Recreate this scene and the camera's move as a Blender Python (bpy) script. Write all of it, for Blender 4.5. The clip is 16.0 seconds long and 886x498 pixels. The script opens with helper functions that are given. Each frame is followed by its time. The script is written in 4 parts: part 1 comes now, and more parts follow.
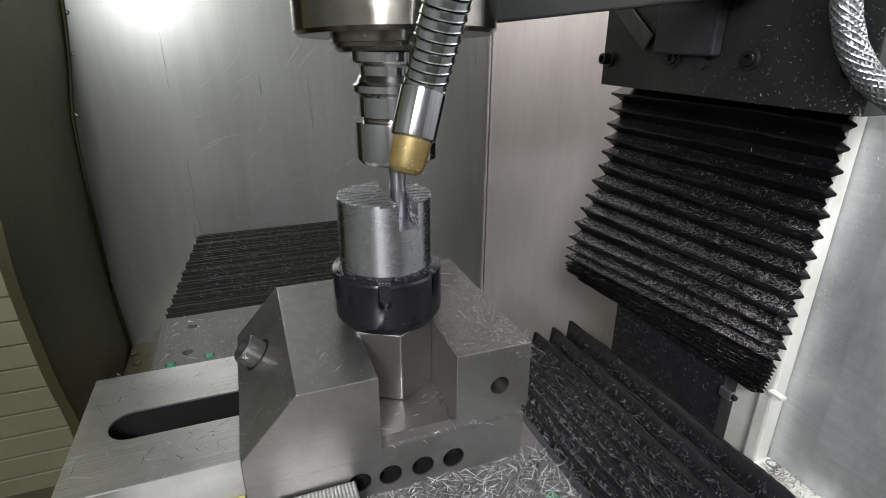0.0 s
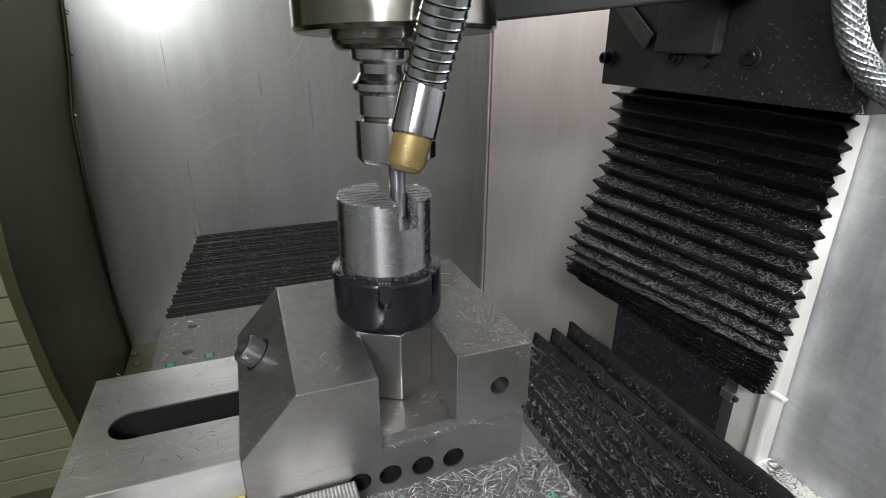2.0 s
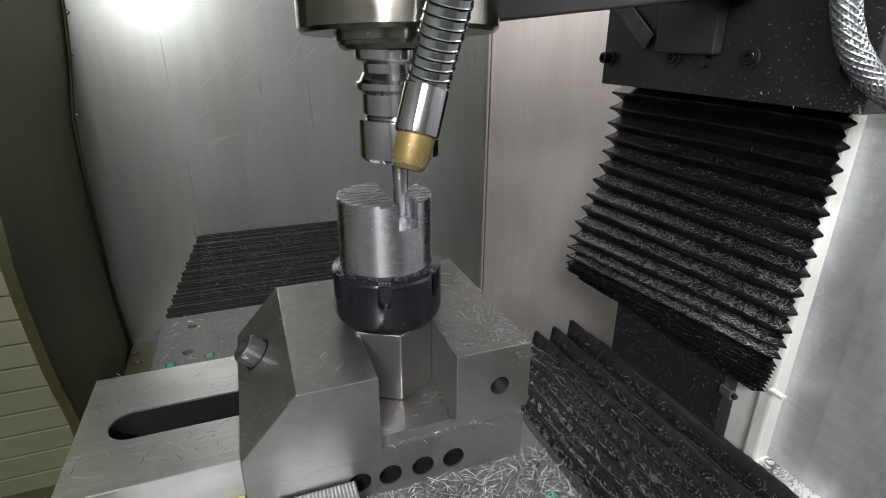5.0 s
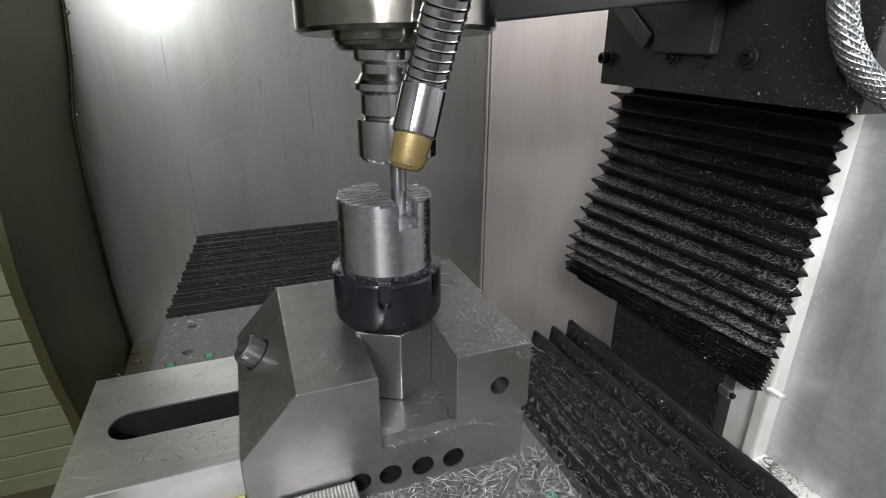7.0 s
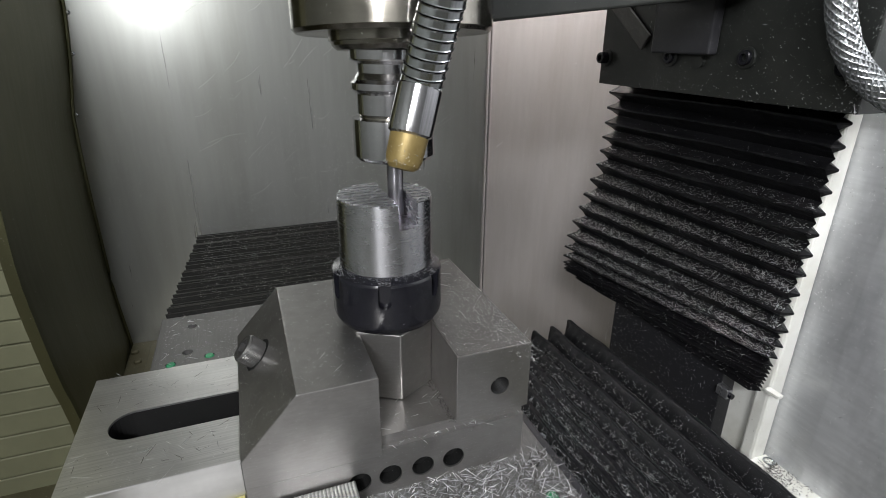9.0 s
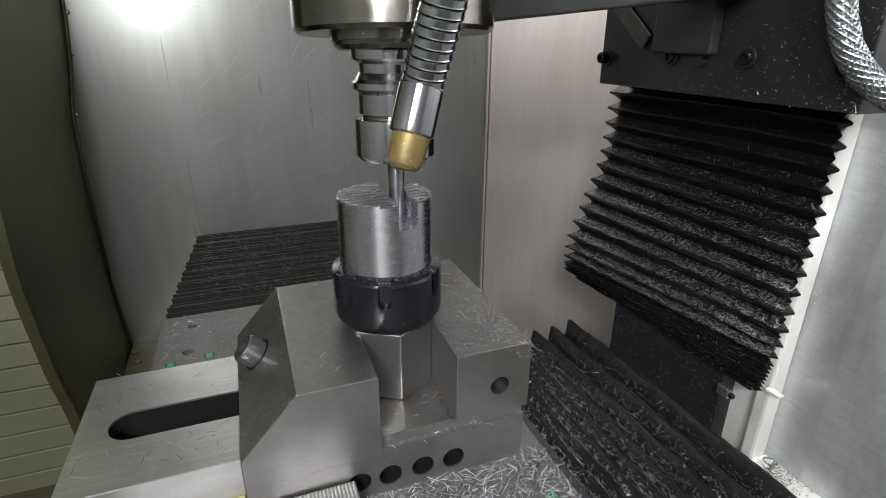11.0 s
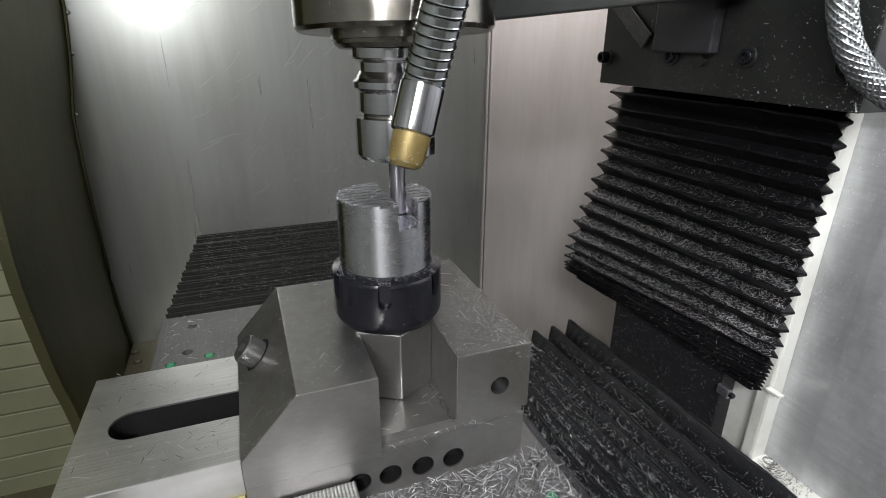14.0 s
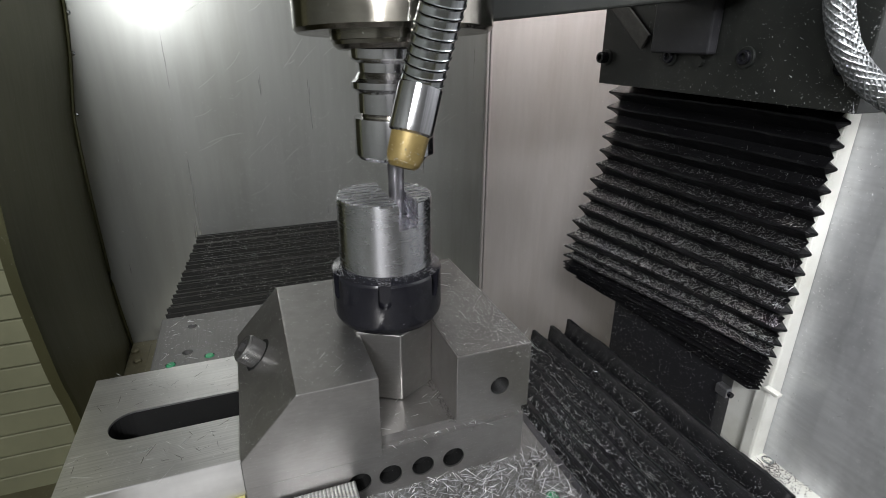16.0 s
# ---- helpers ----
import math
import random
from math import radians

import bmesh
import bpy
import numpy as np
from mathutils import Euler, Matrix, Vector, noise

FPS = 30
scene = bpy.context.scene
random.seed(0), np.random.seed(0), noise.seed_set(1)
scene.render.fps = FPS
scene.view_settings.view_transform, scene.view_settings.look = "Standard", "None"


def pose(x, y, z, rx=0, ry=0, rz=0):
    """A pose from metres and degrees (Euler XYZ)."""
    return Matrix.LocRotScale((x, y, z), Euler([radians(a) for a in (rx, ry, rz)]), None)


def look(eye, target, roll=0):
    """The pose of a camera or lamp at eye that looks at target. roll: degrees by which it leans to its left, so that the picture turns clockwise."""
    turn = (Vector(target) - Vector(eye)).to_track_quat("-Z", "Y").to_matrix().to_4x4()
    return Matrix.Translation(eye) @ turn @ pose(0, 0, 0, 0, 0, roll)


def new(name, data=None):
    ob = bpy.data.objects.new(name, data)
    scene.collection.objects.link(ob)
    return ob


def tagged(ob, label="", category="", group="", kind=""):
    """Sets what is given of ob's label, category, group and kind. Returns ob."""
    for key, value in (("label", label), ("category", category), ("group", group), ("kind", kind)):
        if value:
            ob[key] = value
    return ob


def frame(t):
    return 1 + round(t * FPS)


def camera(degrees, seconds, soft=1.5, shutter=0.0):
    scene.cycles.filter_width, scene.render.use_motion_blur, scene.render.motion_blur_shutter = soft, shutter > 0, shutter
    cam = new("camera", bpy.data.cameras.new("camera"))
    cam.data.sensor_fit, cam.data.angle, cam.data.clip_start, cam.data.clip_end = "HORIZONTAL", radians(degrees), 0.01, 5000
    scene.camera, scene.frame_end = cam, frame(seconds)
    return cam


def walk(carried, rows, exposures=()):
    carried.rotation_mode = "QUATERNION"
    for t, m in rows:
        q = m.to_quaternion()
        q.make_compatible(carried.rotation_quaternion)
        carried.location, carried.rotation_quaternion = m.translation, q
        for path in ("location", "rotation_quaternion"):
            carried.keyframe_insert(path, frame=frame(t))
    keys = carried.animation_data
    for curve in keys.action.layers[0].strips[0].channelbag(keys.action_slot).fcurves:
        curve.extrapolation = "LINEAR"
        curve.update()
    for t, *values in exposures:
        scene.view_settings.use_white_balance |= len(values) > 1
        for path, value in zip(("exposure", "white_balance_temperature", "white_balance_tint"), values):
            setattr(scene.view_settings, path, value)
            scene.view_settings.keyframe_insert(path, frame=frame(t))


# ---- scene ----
# ---- camera: it stands on the table, so table, vise and workpiece rest before it ----
cam = camera(80.23, 16.0, soft=0.85, shutter=0.25)
CAM = Matrix(((0.9362, 0.1265, -0.3280, -0.0713), (-0.3515, 0.3493, -0.8686, -0.2854),
              (0.0047, 0.9284, 0.3714, 0.1877), (0, 0, 0, 1)))
walk(cam, [(0.0, CAM), (16.0, CAM)], [(0.0, 0.0), (16.0, 0.0)])

# ---- light: a work lamp, lamps inferred above and beside, and two added fills ----
world = bpy.data.worlds.new("world")
scene.world = world
world.use_nodes = True
world.node_tree.nodes["Background"].inputs[0].default_value = (0.75, 0.85, 0.8, 1)
world.node_tree.nodes["Background"].inputs[1].default_value = 0.03


def lamp(name, eye, target, sx, sy, watts, colour, spread=180):
    data = bpy.data.lights.new(name, "AREA")
    data.shape, data.size, data.size_y, data.energy, data.color = "RECTANGLE", sx, sy, watts, colour
    data.spread = radians(spread)
    ob = new(name, data)
    ob.matrix_world = look(eye, target)
    return ob


lamp("work_lamp_light", (-0.255, -0.44, 0.325), (0.06, 0.16, 0.0), 0.040, 0.030, 1.8, (0.97, 0.985, 1.0))
# added lamp without a known source, brightens the top of the east panel
lamp("rear_wall_fill", (0.38, 0.32, 0.47), (0.40, 0.46, 0.26), 0.34, 0.05, 1.15, (1.0, 0.96, 0.95), 100)
lamp("rear_ceiling_light", (0.16, 0.30, 0.84), (0.22, 0.36, 0.0), 0.44, 0.12, 1.5, (1.0, 0.98, 0.98))
# unseen fill added to brighten the vise's front, bellows and right wall
lamp("front_fill", (-0.35, -0.92, 0.66), (0.25, 0.0, 0.0), 0.40, 0.14, 11.5, (0.98, 0.985, 1.0))
lamp("side_wall_light", (0.325, -0.20, 0.46), (0.41, -0.08, 0.16), 0.16, 0.04, 1.15, (0.98, 0.985, 1.0), 120)

# ---- materials ----


def material(name, colour, rough=0.5, metal=0.0, grain=0.15, size=40.0, stretch=(1, 1, 1), bump=0.1,
             stain=0.2, stain_size=6.0, stain_colour=None, speck=0.0, speck_colour=(0.5, 0.5, 0.5), speck_size=900.0, vary=0.0,
             rough_vary=0.15, aniso=0.0, spec=0.5, run=(1, 1, 1)):
    """A surface with fine grain, larger stains and, where asked, scattered bright specks."""
    m = bpy.data.materials.new(name)
    m.use_nodes = True
    nt = m.node_tree
    n, l = nt.nodes, nt.links
    b = n["Principled BSDF"]
    b.inputs["Metallic"].default_value = metal
    b.inputs["Specular IOR Level"].default_value = spec
    b.inputs["Anisotropic"].default_value = aniso
    if aniso:
        tan = n.new("ShaderNodeTangent")
        tan.direction_type, tan.axis = "RADIAL", "Z"
        l.new(tan.outputs[0], b.inputs["Tangent"])
        b.inputs["Anisotropic Rotation"].default_value = 0.25
    tc = n.new("ShaderNodeTexCoord")
    mp = n.new("ShaderNodeMapping")
    mp.inputs["Scale"].default_value = stretch
    l.new(tc.outputs["Object"], mp.inputs["Vector"])
    fine = n.new("ShaderNodeTexNoise")
    fine.inputs["Scale"].default_value, fine.inputs["Detail"].default_value = size, 6
    l.new(mp.outputs["Vector"], fine.inputs["Vector"])
    big = n.new("ShaderNodeTexNoise")
    big.inputs["Scale"].default_value, big.inputs["Detail"].default_value = stain_size, 5
    big.inputs["Roughness"].default_value = 0.65
    mp2 = n.new("ShaderNodeMapping")
    mp2.inputs["Scale"].default_value = run
    l.new(tc.outputs["Object"], mp2.inputs["Vector"])
    l.new(mp2.outputs["Vector"], big.inputs["Vector"])
    c = Vector(colour)
    r1 = n.new("ShaderNodeMix")
    r1.data_type = "RGBA"
    r1.inputs[6].default_value = (*(c * (1 - grain)), 1)
    r1.inputs[7].default_value = (*[min(1, v) for v in c * (1 + grain)], 1)
    l.new(fine.outputs["Fac"], r1.inputs[0])
    ramp = n.new("ShaderNodeValToRGB")
    ramp.color_ramp.elements[0].position, ramp.color_ramp.elements[1].position = 0.42, 0.68
    l.new(big.outputs["Fac"], ramp.inputs["Fac"])
    mul = n.new("ShaderNodeMath")
    mul.operation = "MULTIPLY"
    mul.inputs[1].default_value = stain
    l.new(ramp.outputs["Color"], mul.inputs[0])
    r2 = n.new("ShaderNodeMix")
    r2.data_type = "RGBA"
    l.new(mul.outputs[0], r2.inputs[0])
    l.new(r1.outputs[2], r2.inputs[6])
    r2.inputs[7].default_value = (*(Vector(stain_colour) if stain_colour else c * 0.45), 1)
    last = r2.outputs[2]
    if vary:
        info = n.new("ShaderNodeNewGeometry")
        hue = n.new("ShaderNodeHueSaturation")
        mr = n.new("ShaderNodeMapRange")
        mr.inputs[3].default_value, mr.inputs[4].default_value = 1 - vary, 1 + vary
        l.new(info.outputs["Random Per Island"], mr.inputs[0])
        l.new(mr.outputs[0], hue.inputs["Value"])
        l.new(last, hue.inputs["Color"])
        last = hue.outputs[0]
    if speck:
        vor = n.new("ShaderNodeTexNoise")
        vor.inputs["Scale"].default_value, vor.inputs["Detail"].default_value = speck_size, 2
        l.new(tc.outputs["Object"], vor.inputs["Vector"])
        r3 = n.new("ShaderNodeValToRGB")
        r3.color_ramp.elements[0].position = 0.74 - 0.25 * speck
        r3.color_ramp.elements[1].position = 0.78 - 0.25 * speck
        l.new(vor.outputs["Fac"], r3.inputs["Fac"])
        r4 = n.new("ShaderNodeMix")
        r4.data_type = "RGBA"
        l.new(r3.outputs["Color"], r4.inputs[0])
        l.new(last, r4.inputs[6])
        r4.inputs[7].default_value = (*speck_colour, 1)
        last = r4.outputs[2]
    l.new(last, b.inputs["Base Color"])
    rr = n.new("ShaderNodeMapRange")
    rr.inputs[3].default_value, rr.inputs[4].default_value = max(0.02, rough - rough_vary), min(1, rough + rough_vary)
    mixr = n.new("ShaderNodeMath")
    mixr.operation = "MULTIPLY_ADD"
    mixr.inputs[1].default_value, mixr.inputs[2].default_value = 0.5, 0.25
    add = n.new("ShaderNodeMath")
    add.operation = "ADD"
    l.new(fine.outputs["Fac"], add.inputs[0])
    l.new(big.outputs["Fac"], add.inputs[1])
    l.new(add.outputs[0], mixr.inputs[0])
    mixr.inputs[2].default_value = 0.0
    l.new(mixr.outputs[0], rr.inputs[0])
    l.new(rr.outputs[0], b.inputs["Roughness"])
    if bump:
        bp = n.new("ShaderNodeBump")
        bp.inputs["Strength"].default_value, bp.inputs["Distance"].default_value = bump, 0.001
        l.new(fine.outputs["Fac"], bp.inputs["Height"])
        l.new(bp.outputs["Normal"], b.inputs["Normal"])
    return m


ground_steel = material("ground_steel", (0.335, 0.326, 0.318), 0.33, 0.92, 0.12, 160, (1, 1, 6), 0.003, 0.55, 22, (0.20, 0.193, 0.182), 0.16, (0.62, 0.62, 0.62), 1500, rough_vary=0.12)
milled_steel = material("milled_steel", (0.72, 0.715, 0.71), 0.34, 0.95, 0.36, 60, (0.25, 24, 1), 0.05, 0.45, 14, (0.38, 0.375, 0.37), 0.12, (0.75, 0.75, 0.75), 1200, rough_vary=0.10)
table_steel = material("worn_table_steel", (0.185, 0.182, 0.178), 0.55, 0.7, 0.35, 60, (16, 1, 1), 0.08, 0.5, 14, (0.11, 0.108, 0.10), 0.22, (0.5, 0.5, 0.5), 1200, rough_vary=0.1)
turned_steel = material("turned_steel", (0.62, 0.62, 0.65), 0.27, 1.0, 0.05, 160, (1, 1, 4), 0.0015, 0.4, 60, (0.36, 0.36, 0.38), 0.12, (0.85, 0.85, 0.85), 1200, rough_vary=0.03, aniso=0.8)
slot_steel = material("cut_steel", (0.52, 0.52, 0.55), 0.3, 0.9, 0.15, 300, (1, 6, 1), 0.08, 0.15, 60)
polished_steel = material("polished_steel", (0.56, 0.555, 0.575), 0.15, 1.0, 0.06, 90, (1, 1, 10), 0.01, 0.15, 30, (0.38, 0.37, 0.38), 0.03, (0.8, 0.8, 0.8), 500, rough_vary=0.06, aniso=0.6)
nose_steel = material("spindle_steel", (0.29, 0.272, 0.24), 0.20, 1.0, 0.12, 60, (1, 1, 8), 0.02, 0.45, 20, (0.15, 0.135, 0.112), 0.09, (0.7, 0.7, 0.65), 500, aniso=0.5)
black_oxide = material("black_oxide", (0.008, 0.008, 0.011), 0.22, 0.0, 0.2, 200, bump=0.02, stain=0.15, speck=0.03, speck_colour=(0.35, 0.35, 0.37), speck_size=900, spec=0.4)
carbide = material("carbide", (0.30, 0.29, 0.31), 0.30, 0.95, 0.2, 60, (1, 1, 0.15), 0.03, aniso=0.6)
brass = material("brass", (0.24, 0.178, 0.066), 0.46, 0.45, 0.18, 120, bump=0.06, stain=0.5, stain_size=90, stain_colour=(0.14, 0.095, 0.03), speck=0.18, speck_colour=(0.6, 0.54, 0.38), speck_size=700)
wall_steel = material("brushed_stainless_steel", (0.38, 0.387, 0.368), 0.29, 0.65, 0.05, 26, (9, 9, 0.35), 0.0015, 0.55, 5.0, (0.245, 0.25, 0.22), 0.13, (0.58, 0.58, 0.56), 1000, rough_vary=0.06, run=(2.6, 1, 0.35))
# paler, less metallic copy of the wall steel; brightness of the panel painted in
wall_warm = material("lightened_stainless_steel", (0.59, 0.553, 0.535), 0.38, 0.40, 0.07, 20, (8, 8, 0.6), 0.003, 0.45, 9.0, (0.47, 0.43, 0.40), 0.15, (0.78, 0.75, 0.72), 900, rough_vary=0.08, run=(2.2, 1, 0.4))
wall_side = material("smeared_stainless_steel", (0.62, 0.63, 0.645), 0.36, 0.5, 0.18, 26, (3, 1.2, 9), 0.03, 0.85, 9, (0.28, 0.285, 0.30), 0.16, (0.9, 0.9, 0.9), 600, rough_vary=0.2, run=(1, 1, 0.5))
# darker and more olive than the other stainless walls
wall_olive = material("dark_olive_steel", (0.150, 0.146, 0.080), 0.36, 0.9, 0.08, 30, (6, 6, 0.4), 0.03, 0.5, 3.6, (0.085, 0.083, 0.052), 0.05, (0.4, 0.4, 0.35), 450)
panel_paint = material("slatted_panel_paint", (0.235, 0.235, 0.15), 0.5, 0.1, 0.06, 60, bump=0.03, stain=0.35, stain_size=5)
white_paint = material("cream_machine_paint", (0.80, 0.80, 0.76), 0.45, 0.0, 0.05, 60, bump=0.05, stain=0.3, stain_size=18, stain_colour=(0.42, 0.40, 0.30), speck=0.05, speck_colour=(0.2, 0.2, 0.17), speck_size=250)
dark_paint = material("dark_machine_paint", (0.012, 0.0135, 0.0122), 0.42, 0.0, 0.15, 120, bump=0.06, stain=0.35, stain_size=22, stain_colour=(0.034, 0.034, 0.030), speck=0.12, speck_colour=(0.25, 0.25, 0.24), speck_size=900)
plate_black = material("blackened_plate", (0.026, 0.026, 0.030), 0.42, 0.1, 0.2, 90, bump=0.06, stain=0.3, stain_size=25, speck=0.16, speck_colour=(0.3, 0.3, 0.3), speck_size=900)
rubber = material("coated_bellows_cloth", (0.006, 0.006, 0.007), 0.40, 0.0, 0.35, 300, bump=0.15, stain=0.5, stain_size=40, stain_colour=(0.016, 0.016, 0.018), speck=0.24, speck_colour=(0.11, 0.11, 0.115), speck_size=1200, spec=0.22)
rim_rubber = material("bellows_rim", (0.009, 0.012, 0.013), 0.34, 0.0, 0.3, 200, bump=0.05, stain=0.3, speck=0.34, speck_colour=(0.12, 0.12, 0.12), speck_size=900)
old_rubber = material("dusty_bellows_cloth", (0.010, 0.0098, 0.009), 0.6, 0.0, 0.3, 200, (0.3, 1, 1), 0.1, 0.4, 20, (0.02, 0.0195, 0.017), 0.30, (0.13, 0.125, 0.115), 1500, spec=0.25)
screw_steel = material("phosphated_steel", (0.16, 0.158, 0.155), 0.34, 0.8, 0.15, 200, bump=0.03, stain=0.4, stain_size=70, speck=0.1, speck_colour=(0.5, 0.5, 0.5), speck_size=900)
scratch_steel = material("scratched_steel", (0.62, 0.62, 0.61), 0.5, 0.2, 0.05, 90, bump=0, stain=0.2)
chip_steel = material("bright_chips", (0.74, 0.74, 0.755), 0.32, 0.9, 0.1, 200, bump=0, stain=0.1, vary=0.75)
chip_dust = material("chip_crust", (0.095, 0.093, 0.09), 0.45, 0.45, 0.4, 300, bump=0.3, stain=0.5, stain_size=60, stain_colour=(0.05, 0.049, 0.046), speck=0.26, speck_colour=(0.5, 0.5, 0.5), speck_size=1500)
chip_dim = material("dull_chips", (0.34, 0.34, 0.355), 0.4, 0.7, 0.1, 200, bump=0, stain=0.1, vary=0.8)
chip_dark = material("dark_chips", (0.10, 0.095, 0.09), 0.4, 0.8, 0.1, 200, bump=0, stain=0.1, vary=0.4)
# near-black, puts the shade of holes, slots and gaps into colour
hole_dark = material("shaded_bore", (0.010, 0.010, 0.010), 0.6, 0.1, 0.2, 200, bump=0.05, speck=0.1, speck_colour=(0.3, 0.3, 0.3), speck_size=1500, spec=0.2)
green_plastic = material("green_plug", (0.02, 0.22, 0.09), 0.35, 0.0, 0.2, 150, bump=0.05)
pale_yellow = material("yellow_strip", (0.42, 0.38, 0.15), 0.5, 0.0, 0.1, 80, bump=0.03)
zinc = material("zinc_plated_steel", (0.62, 0.645, 0.66), 0.17, 1.0, 0.08, 80, bump=0.03, stain=0.25, stain_size=60, rough_vary=0.1)
ledge_dirt = material("oily_ledge", (0.13, 0.12, 0.075), 0.5, 0.3, 0.3, 120, bump=0.3, stain=0.5, stain_size=30, stain_colour=(0.10, 0.09, 0.05), speck=0.22, speck_colour=(0.45, 0.43, 0.3), speck_size=500)
enclosure_paint = material("enclosure_paint", (0.5, 0.52, 0.5), 0.5, 0.1, 0.05, 30, bump=0.02, stain=0.25, stain_size=3)
front_wall_paint = material("front_wall_paint", (0.45, 0.455, 0.455), 0.5, 0.1, 0.05, 30, bump=0.02, stain=0.25, stain_size=3)
braid = material("steel_braid", (0.22, 0.23, 0.235), 0.40, 0.75, 0.35, 700, bump=0.3, stain=0.5, stain_size=160, stain_colour=(0.07, 0.075, 0.08), speck=0.16, speck_colour=(0.7, 0.7, 0.7), speck_size=900)

# ---- builders ----


def part(name, bm, mat, parent=None, label="", kind="", smooth=False, at=None):
    me = bpy.data.meshes.new(name)
    bm.normal_update()
    if smooth:
        for f in bm.faces:
            f.smooth = True
        for e in bm.edges:
            if len(e.link_faces) == 2 and e.calc_face_angle(0) > 0.33:
                e.smooth = False
    bm.to_mesh(me)
    bm.free()
    me.materials.append(mat)
    ob = new(name, me)
    if at is not None:
        ob.matrix_basis = at
    if parent is not None:
        ob.parent = parent
    return tagged(ob, label, kind=kind)


def thing(name, label, category, group="", kind="", at=(0, 0, 0)):
    ob = new(name)
    ob.empty_display_size = 0.02
    ob.location = at
    return tagged(ob, label, category, group, kind)


def box(bm, lo, hi, bevel=0.0, seg=2):
    made = bmesh.ops.create_cube(bm, size=1)["verts"]
    lo, hi = Vector(lo), Vector(hi)
    for v in made:
        v.co = Vector(((lo[i] + hi[i]) / 2 + v.co[i] * (hi[i] - lo[i]) for i in range(3)))
    if bevel:
        bmesh.ops.bevel(bm, geom=list({e for v in made for e in v.link_edges}), offset=bevel, segments=seg, affect="EDGES", profile=0.5)
    return bm


def prism(bm, outline, y0, y1, bevel=0.0):
    """An outline in x and z, drawn along y."""
    a = [bm.verts.new((x, y0, z)) for x, z in outline]
    b = [bm.verts.new((x, y1, z)) for x, z in outline]
    n = len(a)
    fs = [bm.faces.new(a), bm.faces.new(b[::-1])]
    for i in range(n):
        fs.append(bm.faces.new((a[i], b[i], b[(i + 1) % n], a[(i + 1) % n])))
    bmesh.ops.recalc_face_normals(bm, faces=fs)
    if bevel:
        bmesh.ops.bevel(bm, geom=list({e for f in fs for e in f.edges}), offset=bevel, segments=2, affect="EDGES", profile=0.5)
    return bm


def lathe(bm, profile, segs=48, m=None, close=True):
    """Turns (radius, height) pairs round z; m places the result."""
    rings = []
    for r, z in profile:
        ring = [bm.verts.new((r * math.cos(2 * math.pi * i / segs), r * math.sin(2 * math.pi * i / segs), z)) for i in range(segs)]
        rings.append(ring)
    for a, b in zip(rings, rings[1:]):
        for i in range(segs):
            bm.faces.new((a[i], a[(i + 1) % segs], b[(i + 1) % segs], b[i]))
    if close:
        bm.faces.new(rings[0][::-1])
        bm.faces.new(rings[-1])
    if m is not None:
        bmesh.ops.transform(bm, matrix=m, verts=[v for r in rings for v in r])
    bmesh.ops.recalc_face_normals(bm, faces=bm.faces[:])
    return bm


def along(a, b):
    """The pose that stands at a with z towards b."""
    return Matrix.Translation(a) @ (Vector(b) - Vector(a)).to_track_quat("Z", "Y").to_matrix().to_4x4()


def tube(bm, points, radius, segs=10, flat=1.0):
    rings = []
    for i, q in enumerate(points):
        d = (Vector(points[min(i + 1, len(points) - 1)]) - Vector(points[max(i - 1, 0)])).normalized()
        u = d.cross(Vector((0, 0, 1)))
        u = u.normalized() if u.length > 1e-4 else Vector((1, 0, 0))
        w = d.cross(u)
        rings.append([bm.verts.new(Vector(q) + radius * (u * math.cos(2 * math.pi * k / segs) + w * flat * math.sin(2 * math.pi * k / segs))) for k in range(segs)])
    for a, b in zip(rings, rings[1:]):
        for k in range(segs):
            bm.faces.new((a[k], a[(k + 1) % segs], b[(k + 1) % segs], b[k]))
    bm.faces.new(rings[0][::-1])
    bm.faces.new(rings[-1])
    bmesh.ops.recalc_face_normals(bm, faces=bm.faces[:])
    return bm


def cut(ob, bm):
    """Cuts the shape bm out of a mesh object, for good."""
    me = bpy.data.meshes.new("cutter")
    bm.to_mesh(me)
    bm.free()
    tool = new("cutter", me)
    mod = ob.modifiers.new("cut", "BOOLEAN")
    mod.operation, mod.object, mod.solver = "DIFFERENCE", tool, "EXACT"
    bpy.context.view_layer.update()
    dep = bpy.context.evaluated_depsgraph_get()
    done = bpy.data.meshes.new_from_object(ob.evaluated_get(dep))
    ob.modifiers.clear()
    old = ob.data
    ob.data = done
    bpy.data.objects.remove(tool)
    bpy.data.meshes.remove(old)
    return ob


def stadium(m, half, r, depth, segs=12, far=None):
    """A slot cutter: a long hole of half-width r from -half to far along x, cut along z, placed by m."""
    far = half if far is None else far
    ring = [(-half + r * math.cos(math.pi / 2 + math.pi * i / segs), r * math.sin(math.pi / 2 + math.pi * i / segs)) for i in range(segs + 1)]
    ring += [(far, -r), (far, r)]
    bm = bmesh.new()
    a = [bm.verts.new((x, y, 0)) for x, y in ring]
    b = [bm.verts.new((x, y, depth)) for x, y in ring]
    bm.faces.new(a), bm.faces.new(b)
    for i in range(len(a)):
        bm.faces.new((a[i], a[(i + 1) % len(a)], b[(i + 1) % len(a)], b[i]))
    bmesh.ops.transform(bm, matrix=m, verts=bm.verts[:])
    bmesh.ops.recalc_face_normals(bm, faces=bm.faces[:])
    return bm


